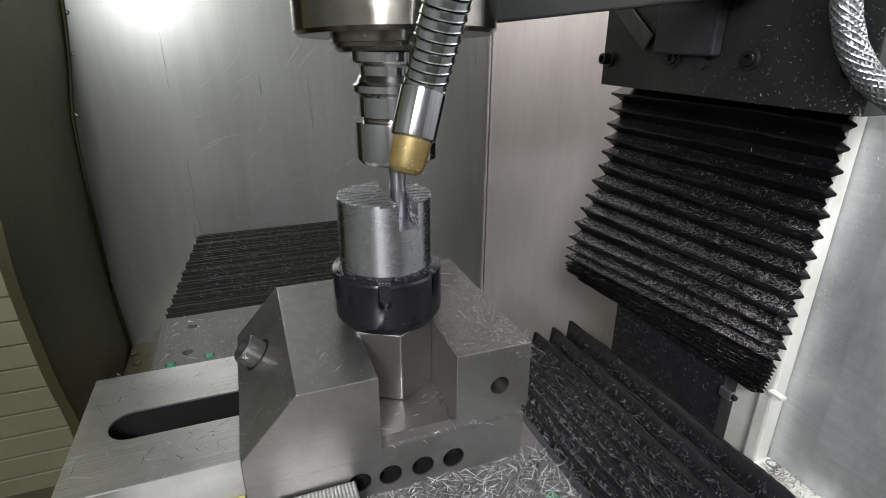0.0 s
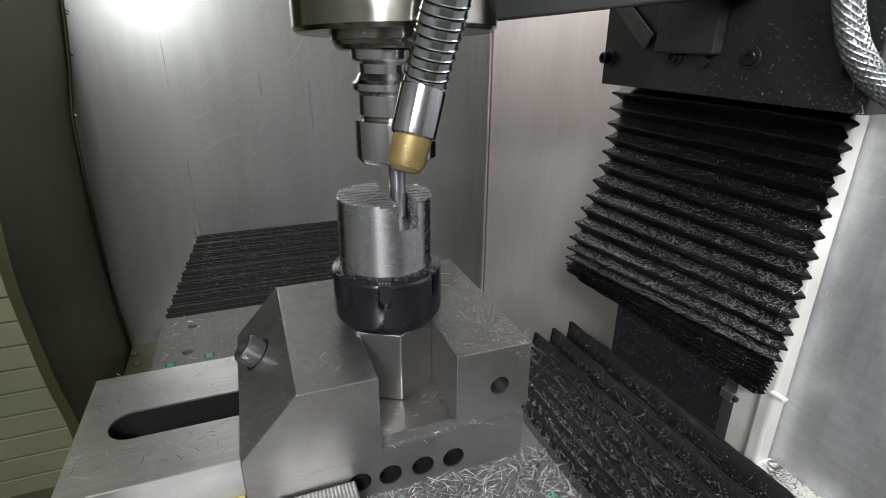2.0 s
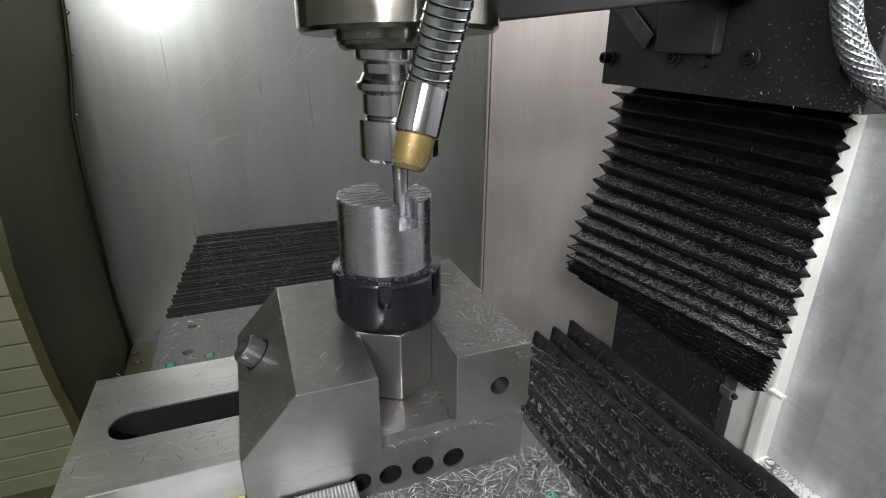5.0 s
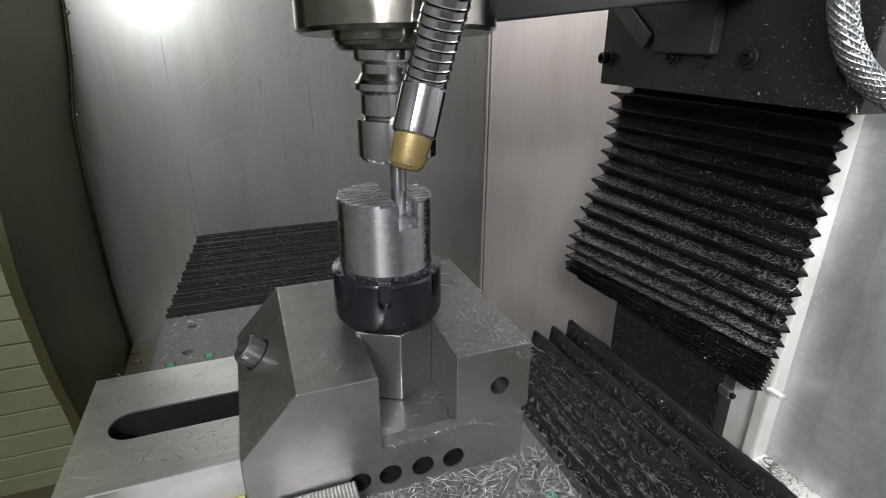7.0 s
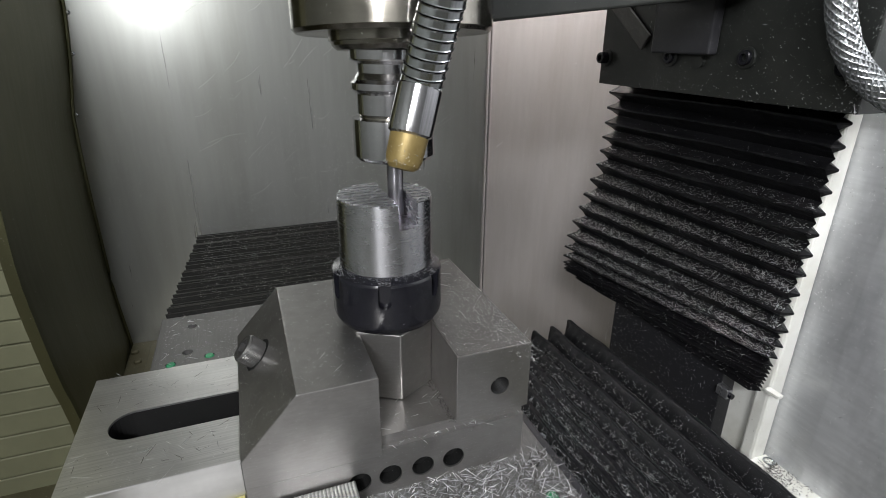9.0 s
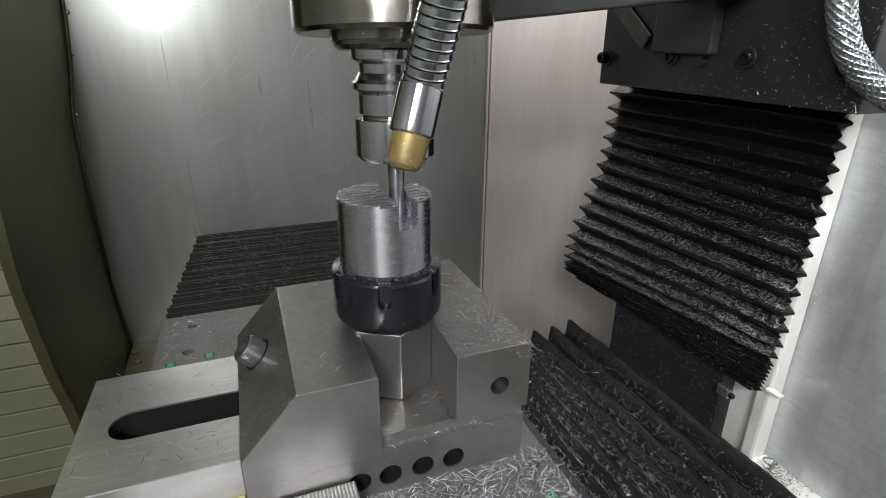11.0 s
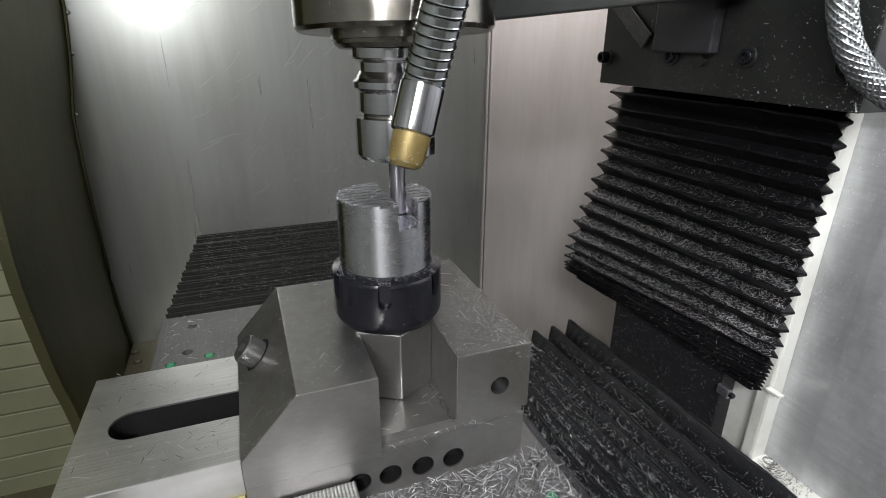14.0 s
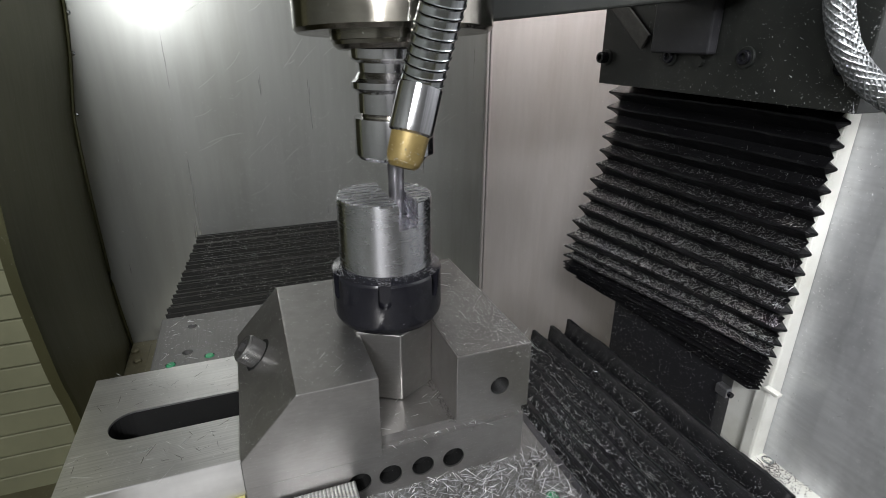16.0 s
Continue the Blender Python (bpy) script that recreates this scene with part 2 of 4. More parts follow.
def slivers(rng, places, length, width, lift=0.3, flatness=0.35):
    """Curled chips: one thin bent sliver at each place (point, normal)."""
    verts, faces = [], []
    for p, nrm in places:
        nrm = Vector(nrm).normalized()
        u = nrm.orthogonal().normalized()
        u = Matrix.Rotation(rng.uniform(0, 6.283), 3, nrm) @ u
        ln = length * rng.lognormvariate(0, 0.45)
        wd = width * rng.uniform(0.6, 1.4)
        tilt = rng.uniform(-lift, lift)
        d = (u * math.cos(tilt) + nrm * math.sin(abs(tilt))).normalized()
        s = nrm.cross(d).normalized()
        t = d.cross(s)
        bend = rng.uniform(-0.12, 0.12)
        p = Vector(p) + nrm * wd * 0.4
        k = len(verts)
        for i, (f, g) in enumerate(((-0.5, 0.35), (-0.1, 1.0), (0.25, 0.9), (0.5, 0.25))):
            c = p + d * (ln * (f + 0.5)) + s * (bend * ln * (0.25 - f * f)) + t * 0.0
            h = wd * g * 0.5
            verts += [c - s * h, c + s * h, c + t * h * flatness * 2]
        for i in range(3):
            a, b = k + 3 * i, k + 3 * (i + 1)
            faces += [(a, a + 1, b + 1, b), (a + 1, a + 2, b + 2, b + 1), (a + 2, a, b, b + 2)]
        faces += [(k, k + 2, k + 1), (k + 9, k + 10, k + 11)]
    bm = bmesh.new()
    me = bpy.data.meshes.new("swarf")
    me.from_pydata(verts, [], faces)
    bm.from_mesh(me)
    bpy.data.meshes.remove(me)
    return bm


def strewn(rng, n, x0, x1, y0, y1, z, power=1.0):
    return [((x0 + (x1 - x0) * rng.random() ** power, rng.uniform(y0, y1), z), (0, 0, 1)) for _ in range(n)]


# ---- the enclosure: sheet-metal walls, closed by an unseen shell for reflections ----
WALLS = []
Y_BACK = 0.46


def wall(name, lo, hi, mat, label):
    bm = box(bmesh.new(), lo, hi, 0.001, 1)
    ob = part(name, bm, mat, None, label, "structure")
    ob["category"] = "wall"
    WALLS.append(ob)
    return ob


wall_back = wall("wall_back", (-0.275, Y_BACK, -0.42), (0.2815, Y_BACK + 0.01, 0.86), wall_steel, "brushed stainless steel back wall with smears and scratches")
wall_east = wall("wall_back_east", (0.2845, Y_BACK + 0.002, -0.42), (0.80, Y_BACK + 0.012, 0.86), wall_warm, "warm-grey stainless steel back wall panel, lightened to look lit")
rng = random.Random(8)
for i in range(34):
    x, z = rng.uniform(-0.15, 0.20), rng.gauss(0.10, 0.07)
    ln = rng.uniform(0.008, 0.045)
    a = rng.gauss(0.6, 0.25)
    bow = rng.uniform(-0.003, 0.003)
    part("scratch", tube(bmesh.new(), [(x + ln * math.cos(a) * k / 4, Y_BACK - 0.00002, z + ln * math.sin(a) * k / 4 + bow * math.sin(k * 0.785)) for k in range(5)], rng.uniform(0.00010, 0.00022), 4), scratch_steel, wall_back)
bm = bmesh.new()
for dx in (-0.004, 0.0015):
    box(bm, (0.283 + dx, Y_BACK - 0.004, -0.42), (0.2865 + dx, Y_BACK + 0.001, 0.86), 0.0008)
part("trim_seam", bm, wall_warm, wall_east, "folded steel joint strip")
WEST = ((-0.2397, 0.2253), (-0.2409, 0.2082), (-0.2466, 0.1611), (-0.2569, 0.1018), (-0.2588, 0.0587), (-0.2600, 0.0061), (-0.2607, -0.0653), (-0.2609, -0.1303), (-0.2552, -0.2121))
LIP = ((-0.2440, 0.1600), (-0.2519, 0.0640), (-0.2550, 0.0077), (-0.2520, -0.0479), (-0.2486, -0.1000), (-0.2424, -0.1306))


def bulge(curve, z):
    """The bulged side wall: its x at the height z along one of its two edges."""
    for (xa, za), (xb, zb) in zip(curve, curve[1:]):
        if zb <= z <= za:
            return xa + (xb - xa) * (za - z) / (za - zb)
    return curve[0][0] if z > curve[0][1] else curve[-1][0]


def west_x(z):
    return bulge(WEST, z)


def bulged(front, back, x0, x1, y0, y1):
    """A bent sheet from y0 to y1 that follows one curve at its front and another at its back."""
    bm = bmesh.new()
    loops = []
    for z in [-0.42 + 0.02 * i for i in range(65)]:
        f, b = sum(bulge(front, z + d) for d in (-0.015, 0, 0.015)) / 3, sum(bulge(back, z + d) for d in (-0.015, 0, 0.015)) / 3
        loops.append([bm.verts.new(c) for c in ((f + x0, y0, z), (f + x1, y0, z), (b + x1, y1, z), (b + x0, y1, z))])
    for a, b in zip(loops, loops[1:]):
        for k in range(4):
            f = bm.faces.new((a[k], a[(k + 1) % 4], b[(k + 1) % 4], b[k]))
            f.smooth = True
    bm.faces.new(loops[0]), bm.faces.new(loops[-1])
    bmesh.ops.recalc_face_normals(bm, faces=bm.faces[:])
    return bm


wall_west = tagged(part("wall_west", bulged(LIP, WEST, -0.006, -0.001, 0.196, Y_BACK - 0.001), wall_olive, None, "dark olive-grey steel side wall", "structure", True), category="wall")
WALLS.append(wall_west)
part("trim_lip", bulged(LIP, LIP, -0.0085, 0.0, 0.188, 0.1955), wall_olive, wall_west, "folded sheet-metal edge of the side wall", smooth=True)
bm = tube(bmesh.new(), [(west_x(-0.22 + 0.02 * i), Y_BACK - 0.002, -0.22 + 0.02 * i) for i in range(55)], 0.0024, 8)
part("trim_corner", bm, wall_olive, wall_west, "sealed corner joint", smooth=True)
for z in (0.213, 0.170, 0.102):
    part("rivet", lathe(bmesh.new(), [(0.0028, 0), (0.0026, 0.0012), (0.0012, 0.002)], 12, along((west_x(z) + 0.003, Y_BACK, z), (west_x(z) + 0.003, Y_BACK - 1, z))), zinc, wall_west, smooth=True)
# slatted panel beyond the side wall
slatted = wall("wall_slatted", (-0.80, 0.464, -0.60), (-0.266, 0.472, 0.86), panel_paint, "grey-green painted panel of horizontal slats")
for i in range(26):
    z = -0.46 + 0.0345 * i
    part("slat", box(bmesh.new(), (-0.79, 0.4585, z), (-0.268, 0.464, z + 0.0325), 0.0012, 1), panel_paint, slatted)
bm = bmesh.new()
# the narrow rib is shaped in to draw a bright reflected streak
plan = [(0.412, 0.012), (0.412, -0.0315), (0.4113, -0.0345), (0.4112, -0.0365), (0.4116, -0.0395), (0.406, -1.0), (0.424, -1.0), (0.424, 0.012)]
lo = [bm.verts.new((x, y, -0.42)) for x, y in plan]
hi = [bm.verts.new((x, y, 0.86)) for x, y in plan]
bm.faces.new(lo), bm.faces.new(hi)
for i in range(len(plan)):
    bm.faces.new((lo[i], lo[(i + 1) % len(plan)], hi[(i + 1) % len(plan)], hi[i]))
bmesh.ops.recalc_face_normals(bm, faces=bm.faces[:])
wall_right = tagged(part("wall_right", bm, wall_side, None, "smeared bright stainless steel side wall with a rib for the reflected streak", "structure", True), category="wall")
WALLS.append(wall_right)
ledge_r = thing("wall_ledge", "cream painted ledge with oily debris at the foot of the side wall", "ledge", kind="structure")
part("plate", box(bmesh.new(), (0.385, -0.060, -0.250), (0.4117, 0.004, -0.226), 0.001), white_paint, ledge_r)
tor = [(0.4045 + 0.0052 * math.cos(a), -0.006 + 0.0052 * math.sin(a), -0.2247) for a in [2 * math.pi * k / 24 for k in range(25)]]
part("ring", tube(bmesh.new(), tor, 0.0009, 8), zinc, ledge_r, "small bright wire ring", smooth=True)
WALLS.append(ledge_r)
# out-of-view front, far sides and roof, added to give the metals surroundings
wall_front = wall("wall_front", (-0.80, -1.01, -0.60), (0.424, -1.0, 0.86), front_wall_paint, "unseen grey front wall, added for the metals to reflect")
wall_far_west = wall("wall_far_west", (-0.81, -1.0, -0.60), (-0.80, 0.472, 0.86), enclosure_paint, "unseen light grey side, added for the metals to reflect")
wall_far_east = wall("wall_far_east", (0.80, 0.0, -0.60), (0.81, 0.472, 0.86), enclosure_paint, "unseen light grey side behind the column, added to close the box")
ceiling = wall("ceiling", (-0.81, -1.01, 0.86), (0.81, 0.475, 0.87), enclosure_paint, "unseen light grey roof, added for the metals to reflect")
floor = wall("floor", (-0.81, -1.01, -0.47), (0.81, 0.475, -0.42), ledge_dirt, "oily chip tray below the table")
tagged(ceiling, category="ceiling"), tagged(floor, category="floor")

# ledge at the foot of the back corner
ledge = thing("wall_ledge", "oily sheet-metal ledge with chips and screws at the foot of the wall", "ledge", kind="structure")
part("plate", box(bmesh.new(), (-0.2535, 0.30, -0.235), (-0.12, 0.4595, -0.212), 0.001), ledge_dirt, ledge)
part("strip", box(bmesh.new(), (-0.228, 0.30, -0.212), (-0.19, 0.44, -0.207), 0.001), ledge_dirt, ledge)
for x, y in ((-0.247, 0.432), (-0.240, 0.405)):
    part("screw", lathe(bmesh.new(), [(0.005, 0), (0.005, 0.003), (0.003, 0.0045)], 16, Matrix.Translation((x, y, -0.212))), ledge_dirt, ledge, smooth=True)
WALLS.append(ledge)

# ---- the table ----
Z_TABLE = -0.0585
rng = random.Random(4)
table = thing("machine_table", "milled steel machine table with tapped holes and chips", "table")
top = part("plate", box(bmesh.new(), (-0.165, -0.30, -0.10), (0.086, 0.214, Z_TABLE), 0.0012), table_steel, table)
bm = bmesh.new()
holes = [(-0.1375, 0.190), (-0.1384, 0.1445)]
plugs = [(-0.150, 0.129), (-0.121, 0.133), (0.0705, -0.0925)]
for x, y in holes + plugs + [(0.074, -0.066)]:
    lathe(bm, [(0.0042, -0.03), (0.0042, 0.01)], 20, Matrix.Translation((x, y, Z_TABLE)))
cut(top, bm)
for x, y in plugs:
    part("plug", lathe(bmesh.new(), [(0.0040, -0.006), (0.0040, -0.001), (0.0030, 0.0006)], 16, Matrix.Translation((x, y, Z_TABLE))), green_plastic, table, "green plastic hole plug", smooth=True)
part("apron", box(bmesh.new(), (-0.155, -0.28, -0.30), (0.080, 0.205, -0.10), 0.002), plate_black, table)
part("edge_rail", box(bmesh.new(), (0.0862, -0.30, -0.085), (0.092, 0.214, -0.0605), 0.001), plate_black, table)

# ---- the vise ----
XA, XB, XC, XL = -0.0631, -0.0215, -0.0934, -0.1786
YF, YB, ZT, ZB, ZC, ZJ = -0.060, 0.0715, 0.0241, -0.0197, -0.0092, -0.0272
vise = thing("precision_vise", "ground steel screwless machine vise strewn with chips", "vise")
base = part("base", box(bmesh.new(), (-0.0934, -0.0569, Z_TABLE), (0.0687, 0.074, ZB), 0.0006), ground_steel, vise)
bm = bmesh.new()
for x in (0.0225, 0.0032, -0.0164, -0.0345):
    lathe(bm, [(0.0068, 0.0), (0.0068, 0.02)], 28, along((x, -0.0669, -0.0460), (x, 0.05, -0.0460)))
cut(base, bm)
# dark linings paint the shade inside the counterbores
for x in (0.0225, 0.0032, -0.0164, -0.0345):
    part("bore", lathe(bmesh.new(), [(0.0066, 0.0), (0.0066, 0.0085), (0.0035, 0.0090)], 28, along((x, -0.0560, -0.0460), (x, 0.05, -0.0460)), False), hole_dark, vise, "near-black lining for the counterbore's shade")
cut(base, box(bmesh.new(), (-0.2, -0.07, ZB - 0.0065), (0.2, -0.0535, ZB + 0.01)))
cut(base, box(bmesh.new(), (-0.2, -0.07, ZJ - 0.0016), (XB - 0.0005, -0.0525, 0.0)))
tail = part("tail", box(bmesh.new(), (XL, -0.0505, Z_TABLE + 0.004), (-0.0937, 0.0530, -0.0150), 0.0007), milled_steel, vise, "brushed flat bed of the vise with a long slot")
cut(tail, stadium(Matrix.Translation((-0.150, -0.0010, -0.08)), 0.0, 0.0125, 0.10, 16, 0.06))
# dark lining and floor stand in for the shade deep in the slot
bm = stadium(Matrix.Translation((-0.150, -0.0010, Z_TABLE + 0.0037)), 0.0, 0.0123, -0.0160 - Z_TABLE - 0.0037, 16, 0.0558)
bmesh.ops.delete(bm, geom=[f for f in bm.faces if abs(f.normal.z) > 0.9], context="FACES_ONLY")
part("slot_lining", bm, hole_dark, vise, "near-black lining for the slot's deep shade")
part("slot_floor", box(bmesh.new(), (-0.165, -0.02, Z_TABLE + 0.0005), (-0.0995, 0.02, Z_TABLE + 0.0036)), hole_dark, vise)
jaw = part("movable_jaw", prism(bmesh.new(), [(XA, ZT), (XB, ZT), (XB, ZJ), (XC, ZJ), (XC, ZC)], YF, YB - 0.002, 0.0006), ground_steel, vise, "sliding steel jaw with a slanted back")
fixed = part("fixed_jaw", box(bmesh.new(), (0.0238, -0.0569, ZB - 0.0005), (0.0707, 0.0773, ZT), 0.0006), ground_steel, vise, "fixed steel jaw with a tapped hole")
cut(fixed, lathe(bmesh.new(), [(0.0060, 0.0), (0.0060, 0.026)], 28, along((0.0512, -0.0669, -0.0014), (0.0512, 0.05, -0.0014))))
# near-black thread: the hole's inner shade is put into its colour
for z, at in ((-0.0014, 0.0512),):
    part("thread", lathe(bmesh.new(), [(0.0059 - 0.0006 * (i % 2), 0.0007 * i) for i in range(24)], 24, along((at, -0.0562, z), (at, 0.05, z)), False), hole_dark, fixed)
part("dust_film", box(bmesh.new(), (0.0248, -0.0560, ZT - 0.0002), (0.0700, 0.0765, ZT + 0.0002), 0.0001, 1), chip_dust, fixed, "oily film of fine chip dust on the jaw", "stuff")
# clamping screw on the slant
nrm = Vector((-0.740, 0, 0.6725))
foot = Vector((-0.0800, 0.0150, 0.0052))
turn = along(foot, foot + nrm)
screw = part("clamp_screw", lathe(bmesh.new(), [(0.0108, -0.002), (0.0108, 0.0003), (0.0088, 0.0004)], 36, turn), hole_dark, vise, "knurled grey socket-head clamping screw")
bm = lathe(bmesh.new(), [(0.0086, 0.0), (0.0086, 0.0103), (0.0078, 0.0113), (0.0057, 0.0113)], 48, None, False)
r6 = [bm.verts.new((0.0053 * math.cos(i * math.pi / 3), 0.0053 * math.sin(i * math.pi / 3), 0.0113)) for i in range(6)]
r6b = [bm.verts.new((0.0053 * math.cos(i * math.pi / 3), 0.0053 * math.sin(i * math.pi / 3), 0.0045)) for i in range(6)]
for i in range(6):
    bm.faces.new((r6[i], r6[(i + 1) % 6], r6b[(i + 1) % 6], r6b[i]))
bm.faces.new(r6b)
lip = [v for v in bm.verts if abs(v.co.z - 0.0113) < 1e-5 and abs(v.co.xy.length - 0.0057) < 1e-5]
lip.sort(key=lambda v: math.atan2(v.co.y, v.co.x) % (2 * math.pi))
for i in range(48):
    a, b = lip[i], lip[(i + 1) % 48]
    c, d = r6[(i // 8) % 6], r6[((i + 1) // 8) % 6]
    if c is d:
        bm.faces.new((a, b, c))
    else:
        bm.faces.new((a, b, d, c))
bmesh.ops.transform(bm, matrix=turn, verts=bm.verts[:])
head_screw = part("screw_head", bm, screw_steel, screw, smooth=True)
bm = bmesh.new()
for i in range(60):
    a = 2 * math.pi * i / 60
    lathe(bm, [(0.00022, 0.0008), (0.00022, 0.0098)], 4, turn @ Matrix.Translation((0.0086 * math.cos(a), 0.0086 * math.sin(a), 0)))
part("knurl", bm, screw_steel, screw)
# yellow strip and toothed clamp at the foot of the vise
strip = thing("yellow_strip", "pale yellow strip against the vise bed", "strip")
part("strip", box(bmesh.new(), (-0.124, -0.0525, Z_TABLE + 0.0005), (-0.0945, -0.0506, -0.0385), 0.0004), pale_yellow, strip)
clamp = thing("toe_clamp", "ribbed light steel toe clamp on the table before the vise", "clamp")
bm = box(bmesh.new(), (-0.078, -0.105, Z_TABLE), (-0.0375, -0.0582, -0.0415), 0.0008)
part("body", bm, milled_steel, clamp)
for i in range(20):
    x = -0.0772 + 0.0020 * i
    part("tooth", prism(bmesh.new(), [(x, -0.0416), (x + 0.0019, -0.0416), (x + 0.00095, -0.0409)], -0.104, -0.0588), milled_steel, clamp)

# ---- collet block, nut and workpiece ----
AF = 0.0238
block = thing("collet_block", "ground steel hexagonal collet block held between the vise jaws", "collet block")
hexa = [(AF * 2 / math.sqrt(3) * math.sin(math.pi / 3 * i), AF * 2 / math.sqrt(3) * math.cos(math.pi / 3 * i)) for i in range(6)]
bm = bmesh.new()
lo = [bm.verts.new((x, y, ZB + 0.0003)) for x, y in hexa]
hi = [bm.verts.new((x, y, 0.0262)) for x, y in hexa]
bm.faces.new(lo), bm.faces.new(hi)
for i in range(6):
    bm.faces.new((lo[i], lo[(i + 1) % 6], hi[(i + 1) % 6], hi[i]))
bmesh.ops.recalc_face_normals(bm, faces=bm.faces[:])
bmesh.ops.bevel(bm, geom=bm.edges[:], offset=0.0007, segments=2, affect="EDGES", profile=0.5)
part("hexagon", bm, ground_steel, block)
part("neck", lathe(bmesh.new(), [(0.0225, 0.026), (0.0225, 0.0300)], 48), black_oxide, block, smooth=True)
nut = thing("collet_nut", "black oxide collet nut with spanner slots", "collet nut")
ring = part("ring", lathe(bmesh.new(), [(0.0240, 0.0285), (0.0300, 0.0295), (0.0324, 0.0335), (0.0329, 0.0360), (0.0329, 0.0600), (0.0325, 0.0606), (0.0240, 0.0606)], 96), black_oxide, nut, smooth=True)
face = part("face_ring", lathe(bmesh.new(), [(0.0273, 0.0607), (0.0326, 0.0607), (0.0322, 0.0615), (0.0276, 0.0640), (0.0273, 0.0640)], 96, None, False), black_oxide, nut, "dusty bevelled face of the nut", smooth=True)
for i in range(6):
    m = Matrix.Rotation(radians(-107 + 60 * i), 4, "Z") @ Matrix(((0, 0, 1, 0.0292), (0, 1, 0, 0), (1, 0, 0, 0.0505), (0, 0, 0, 1)))
    cut(ring, stadium(m, 0.0, 0.0036, 0.01, 10, 0.03))
    cut(face, stadium(m, 0.0, 0.0036, 0.01, 10, 0.03))
work = thing("workpiece", "turned grey steel cylinder with a slot being milled", "workpiece")
ZW, RW = 0.1050, 0.0273
body = part("body", lathe(bmesh.new(), [(RW - 0.0003, 0.0600), (RW - 0.0003, 0.0636), (RW, 0.0644), (RW, ZW - 0.0004), (RW - 0.0004, ZW)], 128), turned_steel, work, smooth=True)
SLOT = (0.0008, 0.0125, 0.0910)
bm = box(bmesh.new(), (SLOT[0], -0.05, SLOT[2]), (SLOT[1], 0.05, 0.12))
cut(body, bm)
rng = random.Random(15)
for i in range(19):
    y = -0.0255 + 0.00285 * i
    if abs(y) > RW - 0.001:
        continue
    w = math.sqrt(RW ** 2 - y * y) - 0.0006
    up = 0.00018 + 0.00045 * (i % 2) + rng.uniform(-0.0001, 0.0001)
    for x0, x1 in ((-w, min(w, SLOT[0] - 0.0003 + rng.uniform(0, 0.0008))), (max(-w, SLOT[1] + 0.0003), w)):
        if x1 - x0 > 0.003:
            part("tool_mark", box(bmesh.new(), (x0, y - 0.0014, ZW - 0.0005), (x1, y + 0.0012, ZW + up), 0.00012, 1), turned_steel, work)

# ---- bellows behind the table ----
back_bellows = thing("table_bellows", "black folded way cover dusted with chips behind the table", "bellows")
N_BACK = 30
for i in range(N_BACK):
    y0 = 0.216 + (0.452 - 0.216) * i / N_BACK
    dy = (0.452 - 0.216) / N_BACK
    x0 = -0.158 + 0.018 * i / N_BACK
    z = Z_TABLE - 0.002 + 0.002 * math.sin(i * 1.7)
    bm = prism(bmesh.new(), [(0, -0.03), (dy * 0.5, -0.026), (dy * 0.42, 0.004), (dy * 0.18, 0.004)], 0, 1)
    for v in bm.verts:
        x, y, zz = v.co
        v.co = (x0 + y * (0.072 - x0) - (0.004 if zz > 0 else 0) * (1 - 2 * y), y0 + x, z + zz)
    part("fold", bm, old_rubber, back_bellows)

# ---- the moving column and its bellows ----
column = thing("machine_column", "cream painted column foot with a black cover plate", "machine column")
part("casting", box(bmesh.new(), (0.402, 0.0135, -0.42), (0.46, 0.075, 0.60), 0.004), white_paint, column, "cream painted casting edge")
part("casting", box(bmesh.new(), (0.392, 0.004, -0.42), (0.4115, 0.020, 0.60), 0.003), white_paint, column, "cream painted raised strip")
part("cover_plate", box(bmesh.new(), (0.372, 0.043, -0.30), (0.392, 0.222, -0.118), 0.001), plate_black, column, "blackened steel cover plate with chips")
part("core", box(bmesh.new(), (0.393, 0.076, -0.42), (0.46, 0.222, -0.125), 0.002), plate_black, column)
part("core", box(bmesh.new(), (0.393, 0.022, -0.1245), (0.40, 0.272, 0.60), 0.002), plate_black, column)
part("lug", box(bmesh.new(), (0.364, 0.028, -0.160), (0.3718, 0.042, -0.149), 0.001), slot_steel, column, "bare steel end lug")
part("lug", box(bmesh.new(), (0.384, -0.010, -0.138), (0.3915, 0.006, -0.1345), 0.0008), white_paint, column, "bare steel end lug")
part("lug", lathe(bmesh.new(), [(0.003, 0), (0.003, 0.004)], 16, along((0.368, 0.0282, -0.155), (0.368, -0.2, -0.155))), black_oxide, column, "black bolt")


